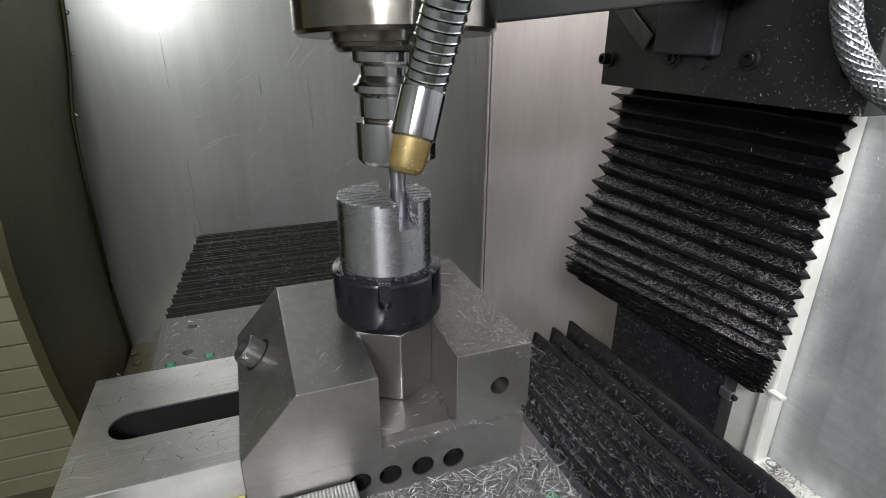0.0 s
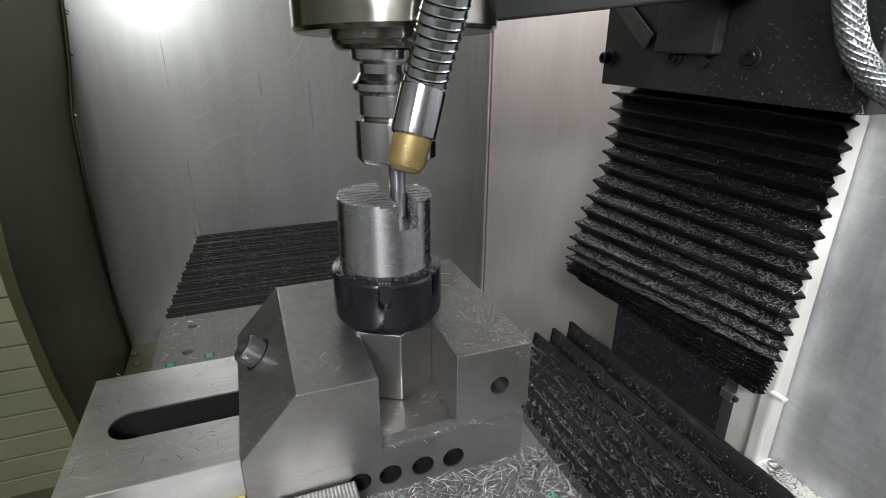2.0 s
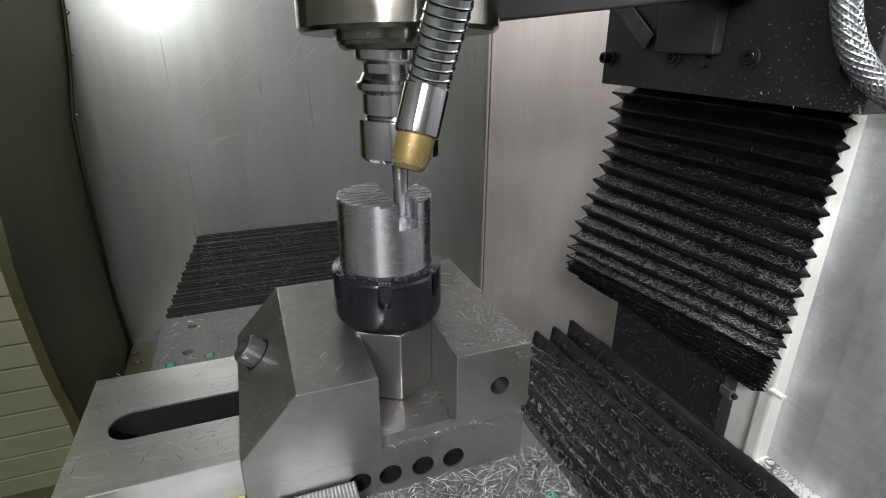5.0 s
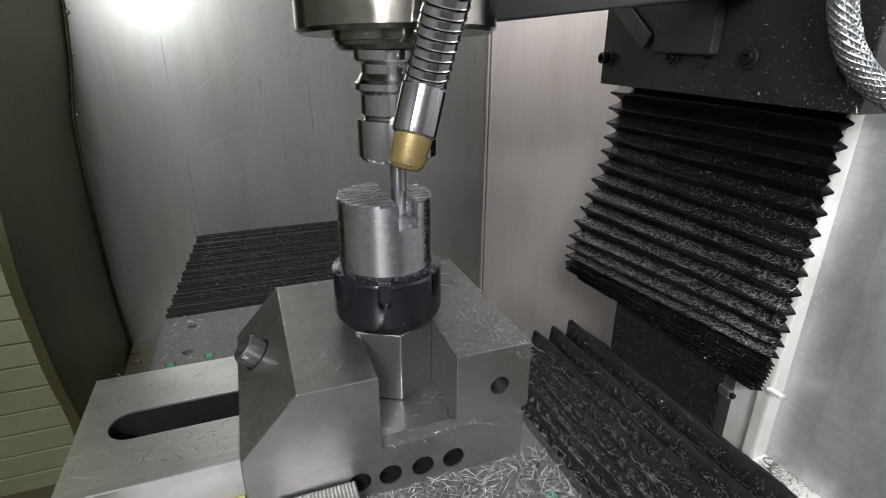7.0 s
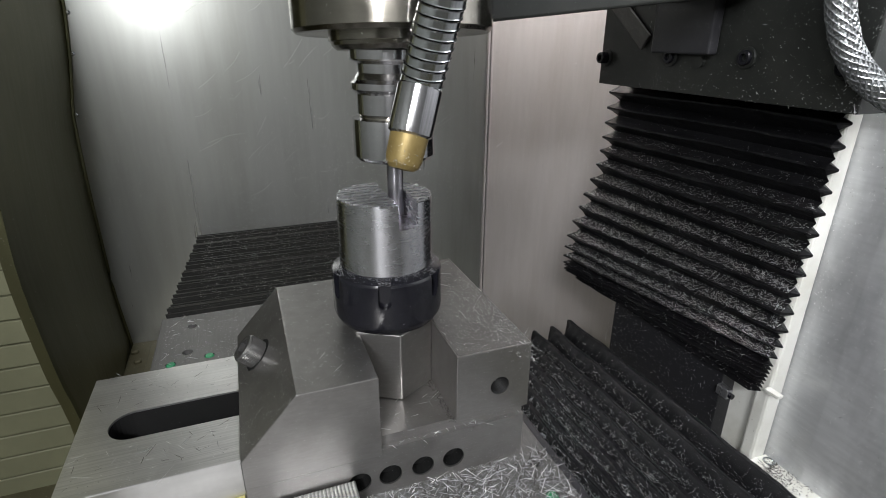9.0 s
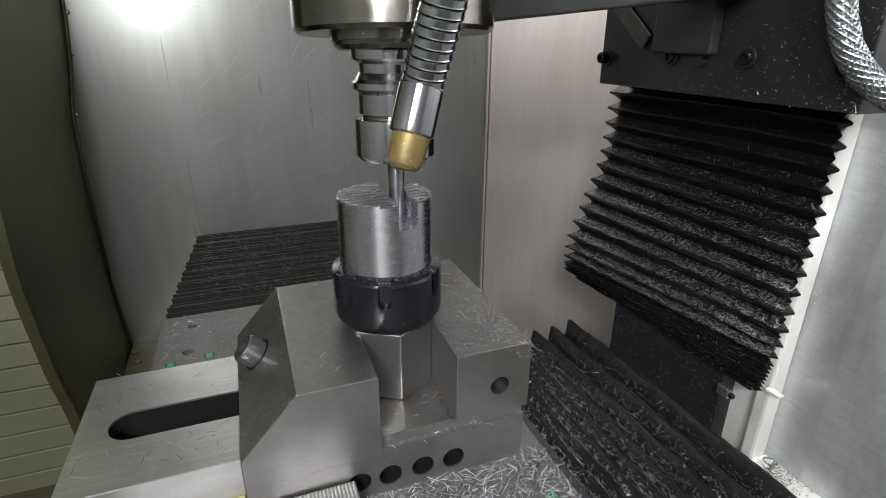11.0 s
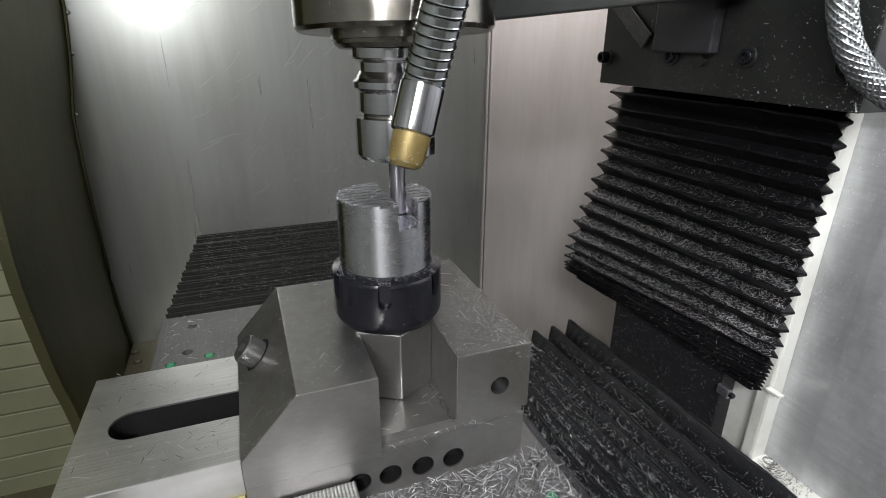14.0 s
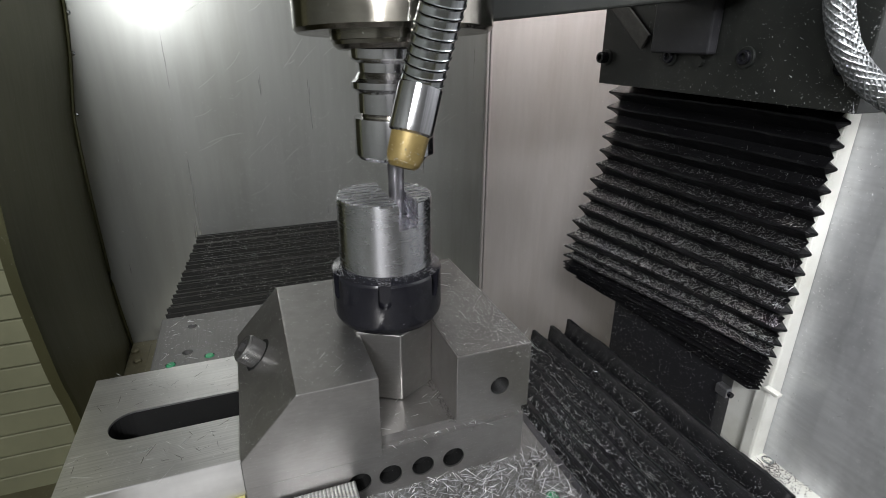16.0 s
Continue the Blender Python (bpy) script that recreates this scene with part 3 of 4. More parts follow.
def fold_mesh(rng, over, under, yb, h, out, droop):
    """One fold round the column's front and short side flaps: valley, ridge, valley.
    The flaps are drawn in between the ridges, so that the ridges end in spikes."""
    # over, under: far front, near front and near end, at the fold's upper and lower valley
    loops = []
    for level, o, side in ((0.5, 0.0, 0.0), (0.27, 0.48, 0.22), (0.05, 1.0, 1.0), (-0.05, 1.0, 1.0), (-0.27, 0.48, 0.22), (-0.5, 0.0, 0.0)):
        z = level * h - droop * o
        xl, xr, yf = (a + (b - a) * (0.5 - level) for a, b in zip(over, under))
        deep = out * (1 - o)
        row = [(xl + 0.017, yb + 0.014 * side - 0.006, z)]
        for k in range(17):
            f = k / 16
            wav = (0.0012 * math.sin(5 * f + xl * 300) + rng.uniform(-0.0005, 0.0005)) * o
            row.append((xl + (xr - xl) * f + deep + wav, yb + 0.006 * side + (yf - yb - 0.008 * side) * f, z + wav * 0.9))
        row.append((xr + 0.0075 + 0.009 * (1 - side), yf + 0.008 - 0.0165 * side, z))
        row.append((xr + 0.0190, yf + 0.012 - 0.003 * side, z))
        loops.append(row)
    bm = bmesh.new()
    vs = [[bm.verts.new(c) for c in row] for row in loops]
    for a, b in zip(vs, vs[1:]):
        for i in range(len(a) - 1):
            bm.faces.new((a[i], b[i], b[i + 1], a[i + 1]))
    bm.normal_update()
    bmesh.ops.solidify(bm, geom=bm.faces[:], thickness=0.0006)
    bmesh.ops.recalc_face_normals(bm, faces=bm.faces[:])
    return bm


column_bellows = thing("column_bellows", "black folded way cover of the column covered with bright chips", "bellows")
FOLDS = []
rng = random.Random(11)
levels, pitch = [], []
z = 0.1335
for i in range(21):
    h = 0.0187 if i < 11 else (0.0135 if i < 13 else 0.0046)
    levels.append(z - h / 2)
    pitch.append(h)
    z -= h


def column_front(z):
    """The folds' front at the far and the near end, and their near end's y, at the height z."""
    f = (0.1335 - z) / 0.265
    bow = math.exp(-((f - 0.83) / 0.36) ** 2)
    tuck = 0.018 * max(0.0, f - 0.93) / 0.07
    return 0.372 - 0.046 * bow + tuck, 0.372 - 0.006 * bow, 0.0002 + 0.010 * max(0, (f - 0.80) / 0.2)


for i, (z, h) in enumerate(zip(levels, pitch)):
    f = (0.1335 - z) / 0.265
    xl, xr, yf = column_front(z)
    ob = part("fold", fold_mesh(rng, column_front(z + h / 2), column_front(z - h / 2), 0.2795, h, 0.0125, -h * 0.10), rubber, column_bellows, at=Matrix.Translation((0, 0, z)))
    share = min(1.0, max(0.0, 1 - (0.1335 - z) / 0.262))
    dens = int(20 + 1500 * min(1, max(0, (f - 0.16) / 0.4)) ** 1.3) if i < 13 else 90
    pl = []
    for _ in range(dens):
        u = rng.random()
        q = rng.uniform(0.0, 1.0) ** 0.7
        fx = xl + (xr - xl) * u
        pl.append(((fx + 0.0125 * (1 - q) - 0.001, 0.276 + 0.008 * q - (0.272 + 0.016 * q) * u, h * 0.5 * (1 - q) + h * 0.16 * q + 0.0006), (-0.3, 0, 1)))
    part("swarf", slivers(rng, pl, 0.0027, 0.00024, 0.6), chip_steel, ob, "fine bright steel chips", "stuff")
    FOLDS.append((ob, z, share))

# ---- the lower bellows between table and column ----
lower_bellows = thing("cross_bellows", "black folded way cover between table and column", "bellows")
LOWER = []
N_LOW = 9


def low_z(f):
    return -0.091 - 0.109 * math.sin(min(1.0, f * 1.25) * math.pi / 2) + 0.012 * max(0, f - 0.8) / 0.2


for i in range(N_LOW):
    f0, f1 = i / N_LOW, (i + 1) / N_LOW
    x0, x1 = 0.093 + 0.257 * f0, 0.093 + 0.257 * f1
    z0, z1 = low_z(f0), low_z(f1)
    bm = bmesh.new()
    rows = []
    for k in range(73):
        y = 0.266 - (0.266 + 0.075) * k / 72
        wob = 0.0006 * math.sin(k * 0.26 + i * 2) + rng.uniform(-0.0003, 0.0003)
        cell = 0.0034 * math.sin(k * math.pi / 3) ** 2
        near, tip = (0.008 if k == 0 else 0), (z0 + z1) / 2 + 0.009 - 0.008 * (1 - k / 72) ** 2
        rows.append([bm.verts.new((x0, y, z0 - 0.026)),
                     bm.verts.new((x0 * 0.75 + x1 * 0.25 - cell, y, (z0 - 0.026 + tip) / 2 + cell * 0.5)),
                     bm.verts.new((x0 * 0.45 + x1 * 0.55 - 0.001 + wob, y + near, tip + wob)),
                     bm.verts.new((x0 * 0.4 + x1 * 0.6 + 0.0014 + wob, y + near, tip - 0.0007 + wob)), bm.verts.new((x1, y, z1 - 0.026))])
    for a, b in zip(rows, rows[1:]):
        for k in range(4):
            f = bm.faces.new((a[k], a[k + 1], b[k + 1], b[k]))
            f.smooth = k < 2
    bm.normal_update()
    bmesh.ops.solidify(bm, geom=bm.faces[:], thickness=0.0008)
    bmesh.ops.recalc_face_normals(bm, faces=bm.faces[:])
    ob = part("fold", bm, rubber, lower_bellows)
    pl = []
    rim = [(x0 * 0.42 + x1 * 0.58 + 0.0006 * math.sin(k * 1.1 + i), 0.270 - 0.344 * k / 24, (z0 + z1) / 2 + 0.0090 - 0.008 * (1 - k / 24) ** 2 + 0.0006 * math.sin(k * 1.1 + i)) for k in range(25)]
    part("rim", tube(bmesh.new(), rim, 0.0008, 8), rim_rubber, ob, "smooth black welded rim", smooth=True)
    for _ in range(int(4800 * max(0.12, 1.05 - 1.1 * f0))):
        q, u = min(0.92, max(0.10, rng.gauss(0.60, 0.17))), rng.random() ** 0.6
        pl.append(((x0 + (x1 - x0) * 0.55 * q - 0.0068 * min(q, 1 - q), 0.262 - 0.33 * u, z0 - 0.0255 + ((z0 + z1) / 2 - z0 + 0.0345 - 0.008 * (1 - u) ** 2) * q + 0.0034 * min(q, 1 - q) + 0.0003), (-0.6, 0, 1)))
    part("swarf", slivers(rng, pl, 0.0022, 0.00025, 1.1), chip_steel, ob, "fine bright steel chips", "stuff")
    LOWER.append((ob, f1))

# ---- the head: saddle plate, beam, spindle ----
head = thing("spindle_head", "dark machine head with bolted saddle plate and steel spindle nose", "machine head")
plate = part("saddle_plate", box(bmesh.new(), (0.3380, -0.0350, 0.1378), (0.392, 0.2655, 0.60), 0.001), dark_paint, head, "dark painted saddle plate dusted with chips")
for y, z, r in ((0.2538, 0.1670, 0.0062), (0.1525, 0.1709, 0.0062), (0.0642, 0.1729, 0.0062), (-0.0203, 0.1689, 0.0062)):
    m = along((0.3375, y, z), (-1, y, z))
    tall = 0.011 if y > 0.2 else 0.0055
    bolt = part("bolt", lathe(bmesh.new(), [(r, 0), (r, tall - 0.001), (r * 0.9, tall), (r * 0.55, tall), (r * 0.5, 0.001)], 28, m), black_oxide, head, "black socket-head bolt", smooth=True)
    part("washer", lathe(bmesh.new(), [(r * 1.45, 0), (r * 1.45, 0.0016), (r * 1.35, 0.002)], 28, m), dark_paint, bolt, smooth=True)
part("stud", lathe(bmesh.new(), [(0.005, 0), (0.005, 0.004)], 14, along((0.3375, 0.1129, 0.1678), (-1, 0.1129, 0.1678))), dark_paint, head, smooth=True)
bm = prism(bmesh.new(), [(0.060, 0.1935), (0.337, 0.2225), (0.337, 0.60), (0.060, 0.60)], 0.060, 0.150, 0.002)
part("beam", bm, dark_paint, head, "dark painted underside of the head")
part("bracket", box(bmesh.new(), (0.326, 0.0963, 0.1743), (0.3375, 0.1704, 0.30), 0.002), plate_black, head)
brace = box(bmesh.new(), (-0.0015, -0.009, 0.0), (0.0015, 0.009, 0.075), 0.001)
bmesh.ops.transform(brace, matrix=along((0.3350, 0.1887, 0.1837), (0.3350, 0.2491, 0.2285)), verts=brace.verts[:])
part("brace", brace, chip_dust, head, "strip crusted with fine chips")
SX, SY = 0.0085, 0.0005
part("spindle_nose", lathe(bmesh.new(), [(0.033, 0.0008), (0.0502, 0.0), (0.0522, 0.002), (0.0522, 0.0190), (0.0508, 0.0200), (0.0508, 0.11)], 96, pose(SX + 0.0015, SY, 0.1888, -3)), nose_steel, head, "stained bright steel spindle nose", smooth=True)
part("spindle_ring", lathe(bmesh.new(), [(0.0190, 0.0010), (0.0255, 0.0005), (0.0260, -0.0012), (0.0300, -0.0012), (0.0325, 0.0010), (0.0330, 0.0028), (0.0340, 0.0030), (0.0342, 0.012)], 80, pose(SX + 0.0015, SY, 0.1822, -3)), nose_steel, head, "inner steel ring of the spindle", smooth=True)
part("spindle_bore", lathe(bmesh.new(), [(0.0190, 0.1770), (0.0190, 0.1900)], 48, Matrix.Translation((SX, SY, 0))), hole_dark, head, smooth=True)
holder = thing("tool_holder", "polished steel tool holder with gripping grooves", "tool holder")
R = 0.0228
at_spindle = Matrix.Translation((SX, SY, 0))
part("flange", lathe(bmesh.new(), [(0.0190, 0.1822), (R, 0.1820), (R + 0.0002, 0.1815), (R, 0.1770), (R - 0.0004, 0.1762), (0.0190, 0.1745), (0.0188, 0.1700), (0.0205, 0.1668), (R, 0.1650), (R, 0.1618), (0.0205, 0.1600),
                                  (0.0200, 0.1592), (0.0200, 0.1490), (0.0185, 0.1484)], 96, at_spindle), polished_steel, holder, smooth=True)
part("groove", lathe(bmesh.new(), [(0.0186, 0.1490), (0.0183, 0.1475), (0.0186, 0.1458)], 64, at_spindle, False), nose_steel, holder, smooth=True)
part("collar", lathe(bmesh.new(), [(0.0188, 0.1466), (0.0224, 0.1462), (0.0226, 0.1450), (0.0226, 0.1262), (0.0205, 0.1238), (0.0070, 0.1236)], 96, at_spindle), polished_steel, holder, smooth=True)
mill = thing("end_mill", "slim grey carbide end mill turning in the holder", "end mill")
part("shank", lathe(bmesh.new(), [(0.0048, 0.1250), (0.0048, 0.1130)], 32, Matrix.Translation((SX, SY, 0))), carbide, mill, smooth=True)
part("cutter", lathe(bmesh.new(), [(0.0046, 0.1130), (0.0048, 0.0905), (0.0045, 0.0898)], 32, Matrix.Translation((SX, SY, 0))), carbide, mill, smooth=True)

# coolant hose: coiled steel, ferrule, brass nozzle
hose = thing("coolant_hose", "coiled steel coolant hose with a brass nozzle", "coolant hose")
TIP, NECK, FER, TOPP = Vector((-0.0052, -0.0615, 0.1320)), Vector((-0.0003, -0.0586, 0.1464)), Vector((0.0062, -0.0550, 0.1669)), Vector((0.0157, -0.0738, 0.2208))
ln = (NECK - TIP).length
part("nozzle", lathe(bmesh.new(), [(0.0032, 0.004), (0.0036, -0.0008), (0.0058, -0.0006), (0.0076, 0.0012), (0.0085, 0.0042), (0.0089, ln)], 48, along(TIP, NECK)), brass, hose, "worn brass nozzle speckled with chips", smooth=True)
ln = (FER - NECK).length
part("ferrule", lathe(bmesh.new(), [(0.0086, -0.0008), (0.0102, 0.0004), (0.0104, 0.002), (0.0104, ln - 0.001), (0.0098, ln)], 48, along(NECK, FER)), polished_steel, hose, "polished steel ferrule", smooth=True)
ln = (TOPP - FER).length
# near-black core puts the shade between the coils into colour
part("core", lathe(bmesh.new(), [(0.0083, -0.001), (0.0083, ln)], 32, along(FER, TOPP)), hole_dark, hose, smooth=True)
m = along(FER, TOPP)
turns = 13
rise = (ln - 0.002) / turns
bm = bmesh.new()
rows = []
for i in range(32 * turns):
    a = 2 * math.pi * i / 32
    rows.append([bm.verts.new(m @ Vector(((0.0084 + o) * math.cos(a), (0.0084 + o) * math.sin(a), 0.001 + rise * (a / (2 * math.pi) + s))))
                 for s, o in ((-0.47, -0.0006), (-0.44, 0.0017), (-0.34, 0.0013), (0.28, 0.0012), (0.42, 0.0016), (0.46, 0.0000))])
for a, b in zip(rows, rows[1:]):
    for k in range(6):
        bm.faces.new((a[k], a[(k + 1) % 6], b[(k + 1) % 6], b[k]))
bm.faces.new(rows[0][::-1]), bm.faces.new(rows[-1])
bmesh.ops.recalc_face_normals(bm, faces=bm.faces[:])
part("coil", bm, zinc, hose, "bright zinc-plated wound strip", smooth=True)

rng = random.Random(31)
pl = []
frame_n = along(TIP, NECK)
for _ in range(110):
    a, hgt = rng.uniform(0, 2 * math.pi), 0.001 + 0.011 * rng.random() ** 3
    d = Vector((math.cos(a), math.sin(a), 0))
    pl.append((frame_n @ (d * 0.0083 + Vector((0, 0, hgt))), frame_n.to_3x3() @ d))
part("swarf", slivers(rng, pl, 0.0009, 0.00022, 0.4), chip_steel, hose, "tiny bright chips stuck to the nozzle", "stuff")

# braided hose that hangs beside the saddle plate
braided = thing("braided_hose", "steel-braided hose crusted with fine chips", "hose")
ctrl = [Vector(c) for c in ((0.3125, -0.0105, 0.262), (0.3145, -0.0155, 0.2260), (0.3165, -0.0215, 0.2000), (0.3215, -0.0310, 0.1770), (0.3325, -0.0430, 0.1590), (0.350, -0.058, 0.145))]
pts = []
for i in range(len(ctrl) - 1):
    p0, p1, p2, p3 = ctrl[max(i - 1, 0)], ctrl[i], ctrl[i + 1], ctrl[min(i + 2, len(ctrl) - 1)]
    for k in range(8):
        t = k / 8
        pts.append(0.5 * ((2 * p1) + (p2 - p0) * t + (2 * p0 - 5 * p1 + 4 * p2 - p3) * t * t + (3 * p1 - p0 - 3 * p2 + p3) * t ** 3))
part("hose", tube(bmesh.new(), pts, 0.0080, 24), braid, braided, smooth=True)
for sgn in (1, -1):
    for k in range(12):
        line = []
        for i in range(len(pts) - 1):
            d = (pts[i + 1] - pts[i]).normalized()
            u = d.cross(Vector((0, 1, 0.2))).normalized()
            w = d.cross(u)
            a = sgn * i * 0.30 + k * math.pi / 6
            line.append(pts[i] + (0.0081 + 0.0003 * math.sin(i * 1.9 + k)) * (u * math.cos(a) + w * math.sin(a)))
        part("strand", tube(bmesh.new(), line, 0.0011, 5), braid, braided, smooth=True)
rng = random.Random(77)
pl = []
for _ in range(420):
    i = rng.randrange(len(pts) - 1)
    d = (pts[i + 1] - pts[i]).normalized()
    u = d.cross(Vector((0, 1, 0.2))).normalized()
    w = d.cross(u)
    a = rng.uniform(0, 2 * math.pi)
    nrm = u * math.cos(a) + w * math.sin(a)
    pl.append((pts[i].lerp(pts[i + 1], rng.random()) + nrm * 0.0086, nrm))
part("swarf", slivers(rng, pl, 0.0018, 0.00045, 0.3), chip_dim, braided, "bright chips caught in the braid", "stuff")

# ---- chips ----
rng = random.Random(21)


def swarf(name, places, length, width, mat, label, lift=0.25):
    ob = part(name, slivers(rng, places, length, width, lift), mat, None, label, "stuff")
    return tagged(ob, category="chips")


swarf("swarf", strewn(rng, 380, XA, XB, YF + 0.003, YB, ZT), 0.0009, 0.00022, chip_steel, "fine steel chips on the sliding jaw")
swarf("swarf", strewn(rng, 9, XA, XB, YF + 0.003, YB, ZT), 0.0050, 0.00050, chip_steel, "bright steel chips on the sliding jaw")
swarf("swarf", strewn(rng, 1100, 0.025, 0.070, YF + 0.006, YB, ZT) + [((0.0705 - abs(rng.gauss(0, 0.012)), rng.gauss(-0.02, 0.025), ZT), (0, 0, 1)) for _ in range(900)], 0.0011, 0.00018, chip_steel, "fine steel chips on the fixed jaw")
swarf("swarf", strewn(rng, 20, 0.025, 0.070, YF + 0.006, YB, ZT), 0.0060, 0.00036, chip_steel, "bright steel chips on the fixed jaw")
swarf("swarf", strewn(rng, 26, -0.175, -0.10, -0.043, -0.018, -0.015) + strewn(rng, 18, -0.175, -0.10, 0.014, 0.054, -0.015), 0.0050, 0.00034, chip_steel, "bright steel chips on the vise bed")
swarf("swarf", strewn(rng, 20, -0.175, -0.10, -0.043, -0.018, -0.015) + strewn(rng, 14, -0.175, -0.10, 0.014, 0.054, -0.015), 0.0050, 0.00026, chip_dark, "dark steel chips on the vise bed")
swarf("swarf", strewn(rng, 160, -0.177, -0.10, -0.050, -0.018, -0.015) + strewn(rng, 140, -0.177, -0.10, 0.014, 0.052, -0.015), 0.0009, 0.0002, chip_steel, "fine steel chips on the vise bed")
swarf("swarf", strewn(rng, 700, -0.16, -0.06, 0.09, 0.212, Z_TABLE), 0.0010, 0.00022, chip_steel, "fine steel chips on the table")
swarf("swarf", strewn(rng, 60, -0.16, -0.06, 0.09, 0.212, Z_TABLE), 0.0055, 0.00038, chip_steel, "bright steel chips on the table")
swarf("swarf", strewn(rng, 1500, -0.035, 0.084, -0.135, -0.0575, Z_TABLE), 0.0056, 0.00030, chip_dim, "heap of dull steel needles on the table", 0.35)
swarf("swarf", strewn(rng, 900, -0.035, 0.084, -0.135, -0.0575, Z_TABLE + 0.0004), 0.0056, 0.00036, chip_steel, "bright steel needles on the heap", 0.35)
swarf("swarf", strewn(rng, 1200, -0.035, 0.084, -0.135, -0.0575, Z_TABLE), 0.0055, 0.00045, chip_dark, "dark steel needles on the table", 0.35)
swarf("swarf", strewn(rng, 16, -0.02, 0.023, -0.055, -0.026, ZB), 0.0055, 0.00035, chip_steel, "bright steel chips between the jaws")
swarf("swarf", strewn(rng, 30, -0.02, 0.068, -0.0569, -0.054, ZB - 0.0065), 0.0040, 0.00035, chip_steel, "bright steel chips on the vise ledge")
pl = []
for _ in range(2600):
    a, r = rng.uniform(0, 6.283), rng.uniform(0.0276, 0.0320)
    pl.append(((r * math.cos(a), r * math.sin(a), 0.0640 - (r - 0.0276) * 0.7), (0, 0, 1)))
swarf("swarf", pl, 0.0007, 0.00020, chip_dim, "fine steel dust on the nut")
pl = []
for _ in range(620):
    q = rng.random()
    pl.append(((XA + (XC - XA) * q, rng.uniform(YF, YB), ZT + (ZC - ZT) * q), (-0.74, 0, 0.67)))
swarf("swarf", pl, 0.0010, 0.00022, chip_steel, "fine steel chips on the slanted jaw back")
pl = []
for _ in range(3200):
    i = rng.random()
    pl.append(((rng.uniform(-0.135, 0.07), 0.218 + 0.232 * i, Z_TABLE + 0.0035), (0, 0, 1)))
swarf("swarf", pl, 0.0008, 0.00028, chip_steel, "fine steel dust on the table bellows", 0.5)
pl = [((0.0706, rng.gauss(-0.050, 0.006), ZT - abs(rng.gauss(0, 0.012))), (1, -0.3, 0.5)) for _ in range(45)]
swarf("swarf", pl, 0.0045, 0.00028, chip_steel, "needle chips hanging over the jaw's edge", 0.9)
pl = [((rng.uniform(0.0205, 0.0236), rng.uniform(-0.056, -0.012), ZB), (-0.4, 0, 1)) for _ in range(220)]
swarf("swarf", pl, 0.0016, 0.0003, chip_dark, "dark chips packed against the fixed jaw", 0.5)


def stuck(parent, n, point, normal, length, width, mat, label):
    """Fine chips stuck to an upright face; point() gives a place on it."""
    return part("swarf", slivers(rng, [(point(), normal) for _ in range(n)], length, width, 0.3), mat, parent, label, "stuff")


stuck(wall_back, 4200, lambda: (rng.gauss(0.07, 0.12), Y_BACK - 0.0002, rng.triangular(-0.15, 0.14, -0.05)), (0, -1, 0), 0.0009, 0.00030, chip_steel, "fine chips stuck to the oily wall")
stuck(wall_east, 1100, lambda: (rng.uniform(0.288, 0.55), Y_BACK + 0.0018, rng.triangular(-0.25, 0.2, -0.1)), (0, -1, 0), 0.0009, 0.00030, chip_steel, "fine chips stuck to the oily wall")
stuck(wall_right, 420, lambda: (0.4118, rng.uniform(-0.030, 0.011), rng.uniform(-0.24, 0.20)), (-1, 0, 0), 0.0013, 0.0003, chip_steel, "fine chips stuck to the side wall")

stuck(ledge_r, 260, lambda: (rng.uniform(0.388, 0.411), rng.triangular(-0.058, 0.0, -0.012), -0.2258), (0, 0, 1), 0.0030, 0.0006, chip_dark, "dark oily chips on the ledge")


def side_point():
    y = rng.uniform(-0.16, -0.041)
    return (0.4116 - 0.0056 * (-0.0395 - y) / 0.9605 - 0.0002, y, rng.uniform(-0.24, 0.20))


stuck(wall_right, 900, side_point, (-1, -0.04, 0), 0.0013, 0.0003, chip_steel, "fine chips stuck to the side wall")
stuck(plate, 520, lambda: (0.3379, -0.034 + 0.295 * rng.random() ** 2.4, 0.1385 + 0.09 * rng.random() ** 1.7), (-1, 0, 0), 0.0012, 0.00024, chip_steel, "fine chips stuck to the saddle plate")
stuck(column, 700, lambda: (0.3719, 0.231 - 0.19 * rng.random() ** 2.0, rng.uniform(-0.22, -0.125)), (-1, 0, 0), 0.0018, 0.00035, chip_steel, "fine chips stuck to the cover plate")


# ---- chips thrown off by the cutter: each lies in the slot, flies, and comes to rest ----
FLYING = []
for t0, seed, via, end in ((3.5, 1, (0.028, 0.03, 0.148), (0.060, 0.150, Z_TABLE + 0.0006)), (9.0, 2, (0.170, 0.20, 0.085), (0.081, 0.190, Z_TABLE + 0.0006)),
                           (7.5, 3, (-0.052, 0.10, 0.125), (-0.120, 0.170, Z_TABLE + 0.0006)), (6.5, 4, (0.120, 0.10, 0.050), (0.078, 0.120, Z_TABLE + 0.0006)), (15.5, 5, (0.045, 0.06, 0.120), (0.020, 0.185, Z_TABLE + 0.0006))):
    chip = part("flying_chip", slivers(random.Random(seed), [((0, 0, 0), (0, 0, 1))], 0.0050, 0.0006, 0.3), chip_steel, None, "bright curled steel chip thrown off the cutter")
    tagged(chip, category="chip", group="flying chips")
    FLYING.append((chip, t0, Vector((0.0065, 0.004 * (seed - 3), SLOT[2] + 0.0004)), Vector(via), Vector(end)))

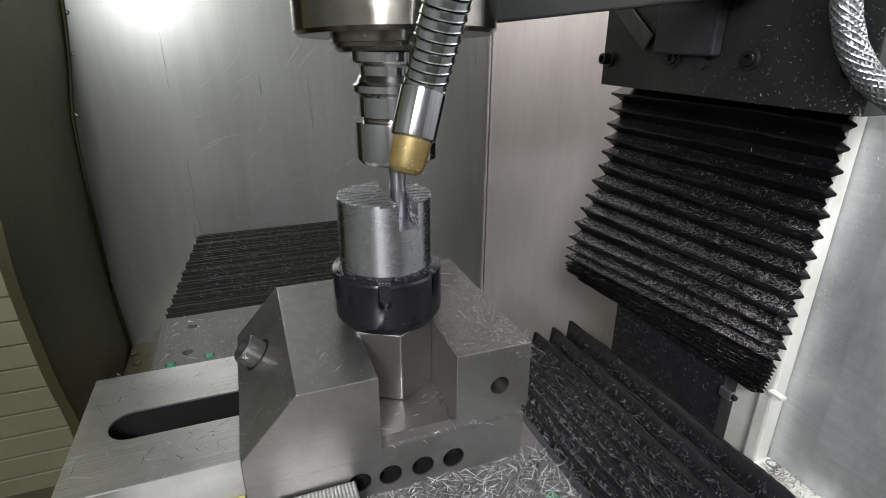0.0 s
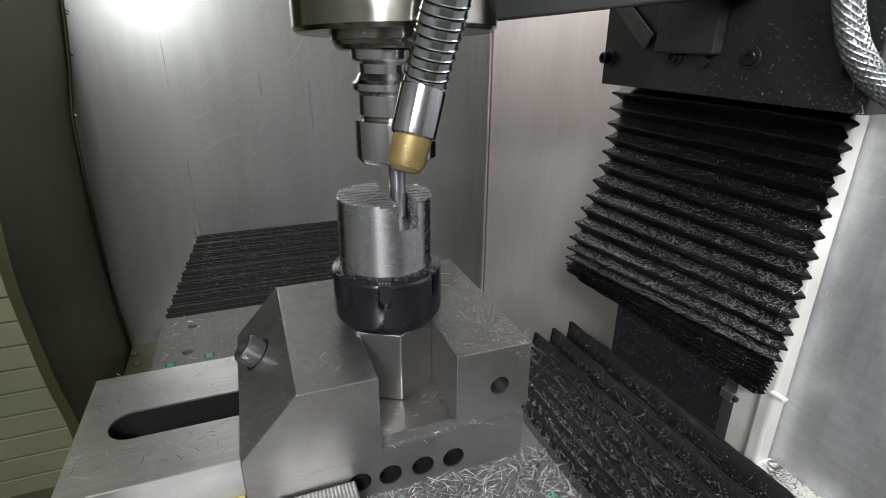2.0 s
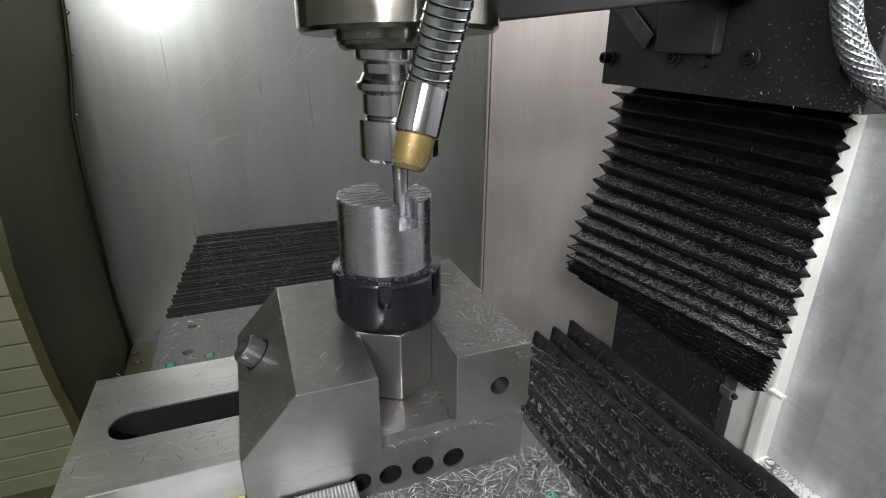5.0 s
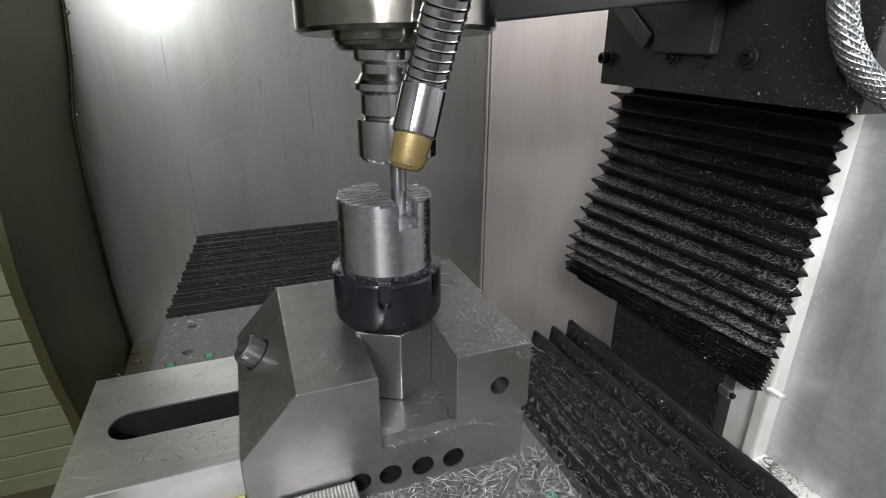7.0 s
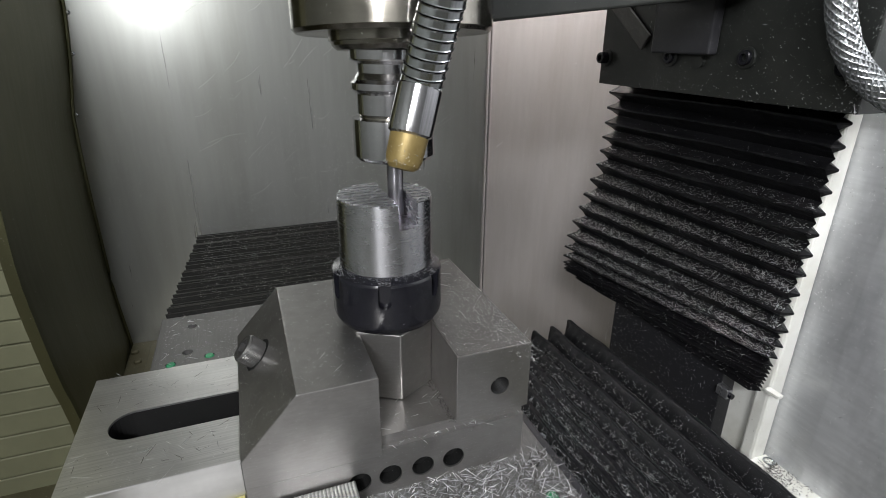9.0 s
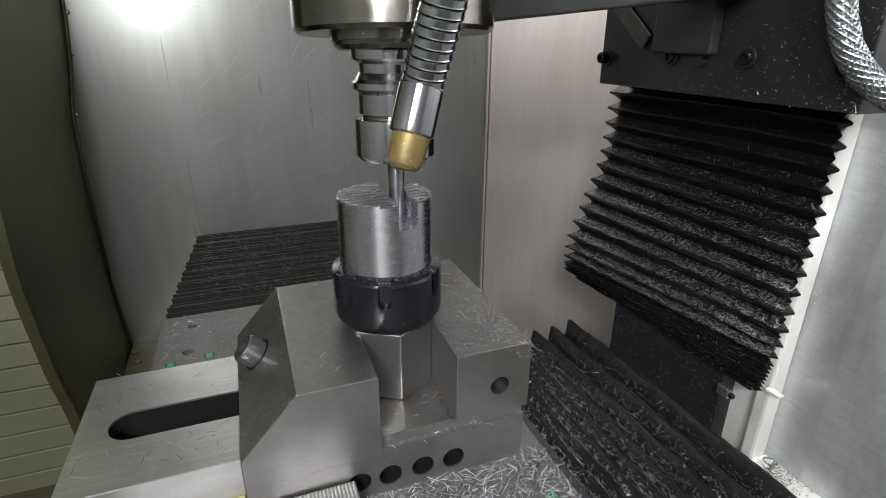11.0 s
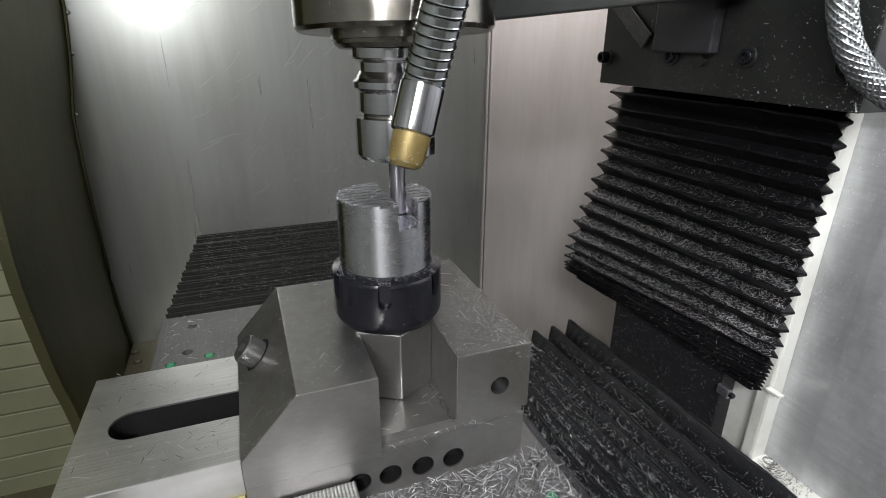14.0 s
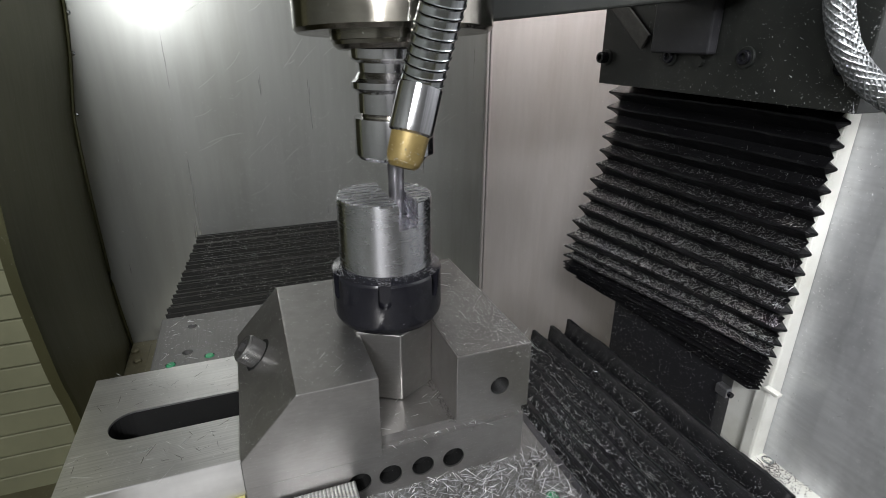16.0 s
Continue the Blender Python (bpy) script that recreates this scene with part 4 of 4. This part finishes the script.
# ---- motion: seconds and the millimetres by which the head stands off its first place ----
ROWS = [
    (0, 1.83, 0.80, 0.00), (0.4, 0.50, -0.50, 0.30), (0.5, -0.16, -1.80, 5.51), (0.6, 0.00, -2.50, 14.00),
    (0.7, 0.80, -4.00, 21.00), (0.8, 1.50, -4.50, 23.50), (0.9, 2.00, -5.00, 21.00), (1, 2.17, -4.87, 9.20),
    (1.1, 2.30, -3.00, 4.00), (1.2, 2.20, -1.00, 1.50), (1.5, 0.74, -0.74, 0.71), (2, 0.17, -0.52, 1.13),
    (2.5, 0.41, -0.21, 0.92), (3, 1.08, 0.29, 0.90), (3.5, 0.48, 0.37, 1.12), (4, 0.40, 0.77, 0.94),
    (6.5, 0.52, 1.87, 1.17), (7, 0.27, 2.10, 0.78), (7.5, 0.30, 2.21, 0.90), (8, 0.24, 2.41, 0.98),
    (8.5, 0.02, 2.43, 0.84), (9, 0.36, 3.04, 0.96), (11, 0.30, 3.60, 1.00), (11.1, 0.30, 3.20, 4.00),
    (11.3, 0.20, 1.50, 21.50), (11.5, 1.61, 0.23, 21.60), (11.7, 1.90, 0.60, 7.00), (11.85, 1.90, 1.20, 1.90),
    (12, 1.70, 2.76, 1.53), (12.5, 0.82, 4.05, 1.52), (13, 0.14, 3.80, 1.68), (13.5, -0.07, 4.41, 1.90),
    (14, 0.74, 4.85, 1.65), (14.5, -0.48, 4.18, 1.85), (15, 0.97, 5.68, 1.60), (15.5, -1.62, 3.94, 1.94),
    (16, 0.26, 6.19, 1.23),
]


def swing(t):
    """The small circles that the cutter runs in the slot, in millimetres."""
    if t < 0.4 or 1.2 <= t < 11.0:
        a = 2 * math.pi * t / 0.3235 - -3.1395
    elif t >= 11.85:
        a = 2 * math.pi * t / 0.3330 - 1.7170
    else:
        return Vector((0, 0, 0))
    return Vector((1.829 * math.cos(a), 1.283 * math.cos(a - 0.893), 0))


def place(t):
    """The head's place at t: between two rows of ROWS, plus the circles."""
    for a, b in zip(ROWS, ROWS[1:]):
        if a[0] <= t <= b[0]:
            f = (t - a[0]) / (b[0] - a[0])
            return (Vector(a[1:]).lerp(Vector(b[1:]), f) + swing(t)) * 0.001


def motions():
    rows = [(t / 10, place(t / 10)) for t in range(161)]
    for ob in (head, holder, mill, hose, braided):
        walk(ob, [(t, Matrix.Translation(d)) for t, d in rows])
    for ob in (column, column_bellows):
        walk(ob, [(t, Matrix.Translation((d.x, d.y, 0))) for t, d in rows])
    for ob, z, share in FOLDS:
        walk(ob, [(t, Matrix.Translation((0, 0, z + d.z * share))) for t, d in rows])
    for ob, share in LOWER:
        walk(ob, [(t, Matrix.Translation((d.x * share, d.y, 0))) for t, d in rows])
    for chip, t0, begin, via, end in FLYING:
        rows_c = [(0.0, begin), (t0 - 0.1, begin), (t0, via), (t0 + 0.1, via.lerp(end, 0.6) + Vector((0, 0, 0.02))), (t0 + 0.2, end), (16.0, end)]
        walk(chip, [(t, pose(*p, rx=60 * (t0 - 0.05 < t < t0 + 0.15))) for t, p in rows_c])
    for ob in WALLS:
        walk(ob, [(t, Matrix.Translation((0, d.y, 0))) for t, d in rows])


motions()
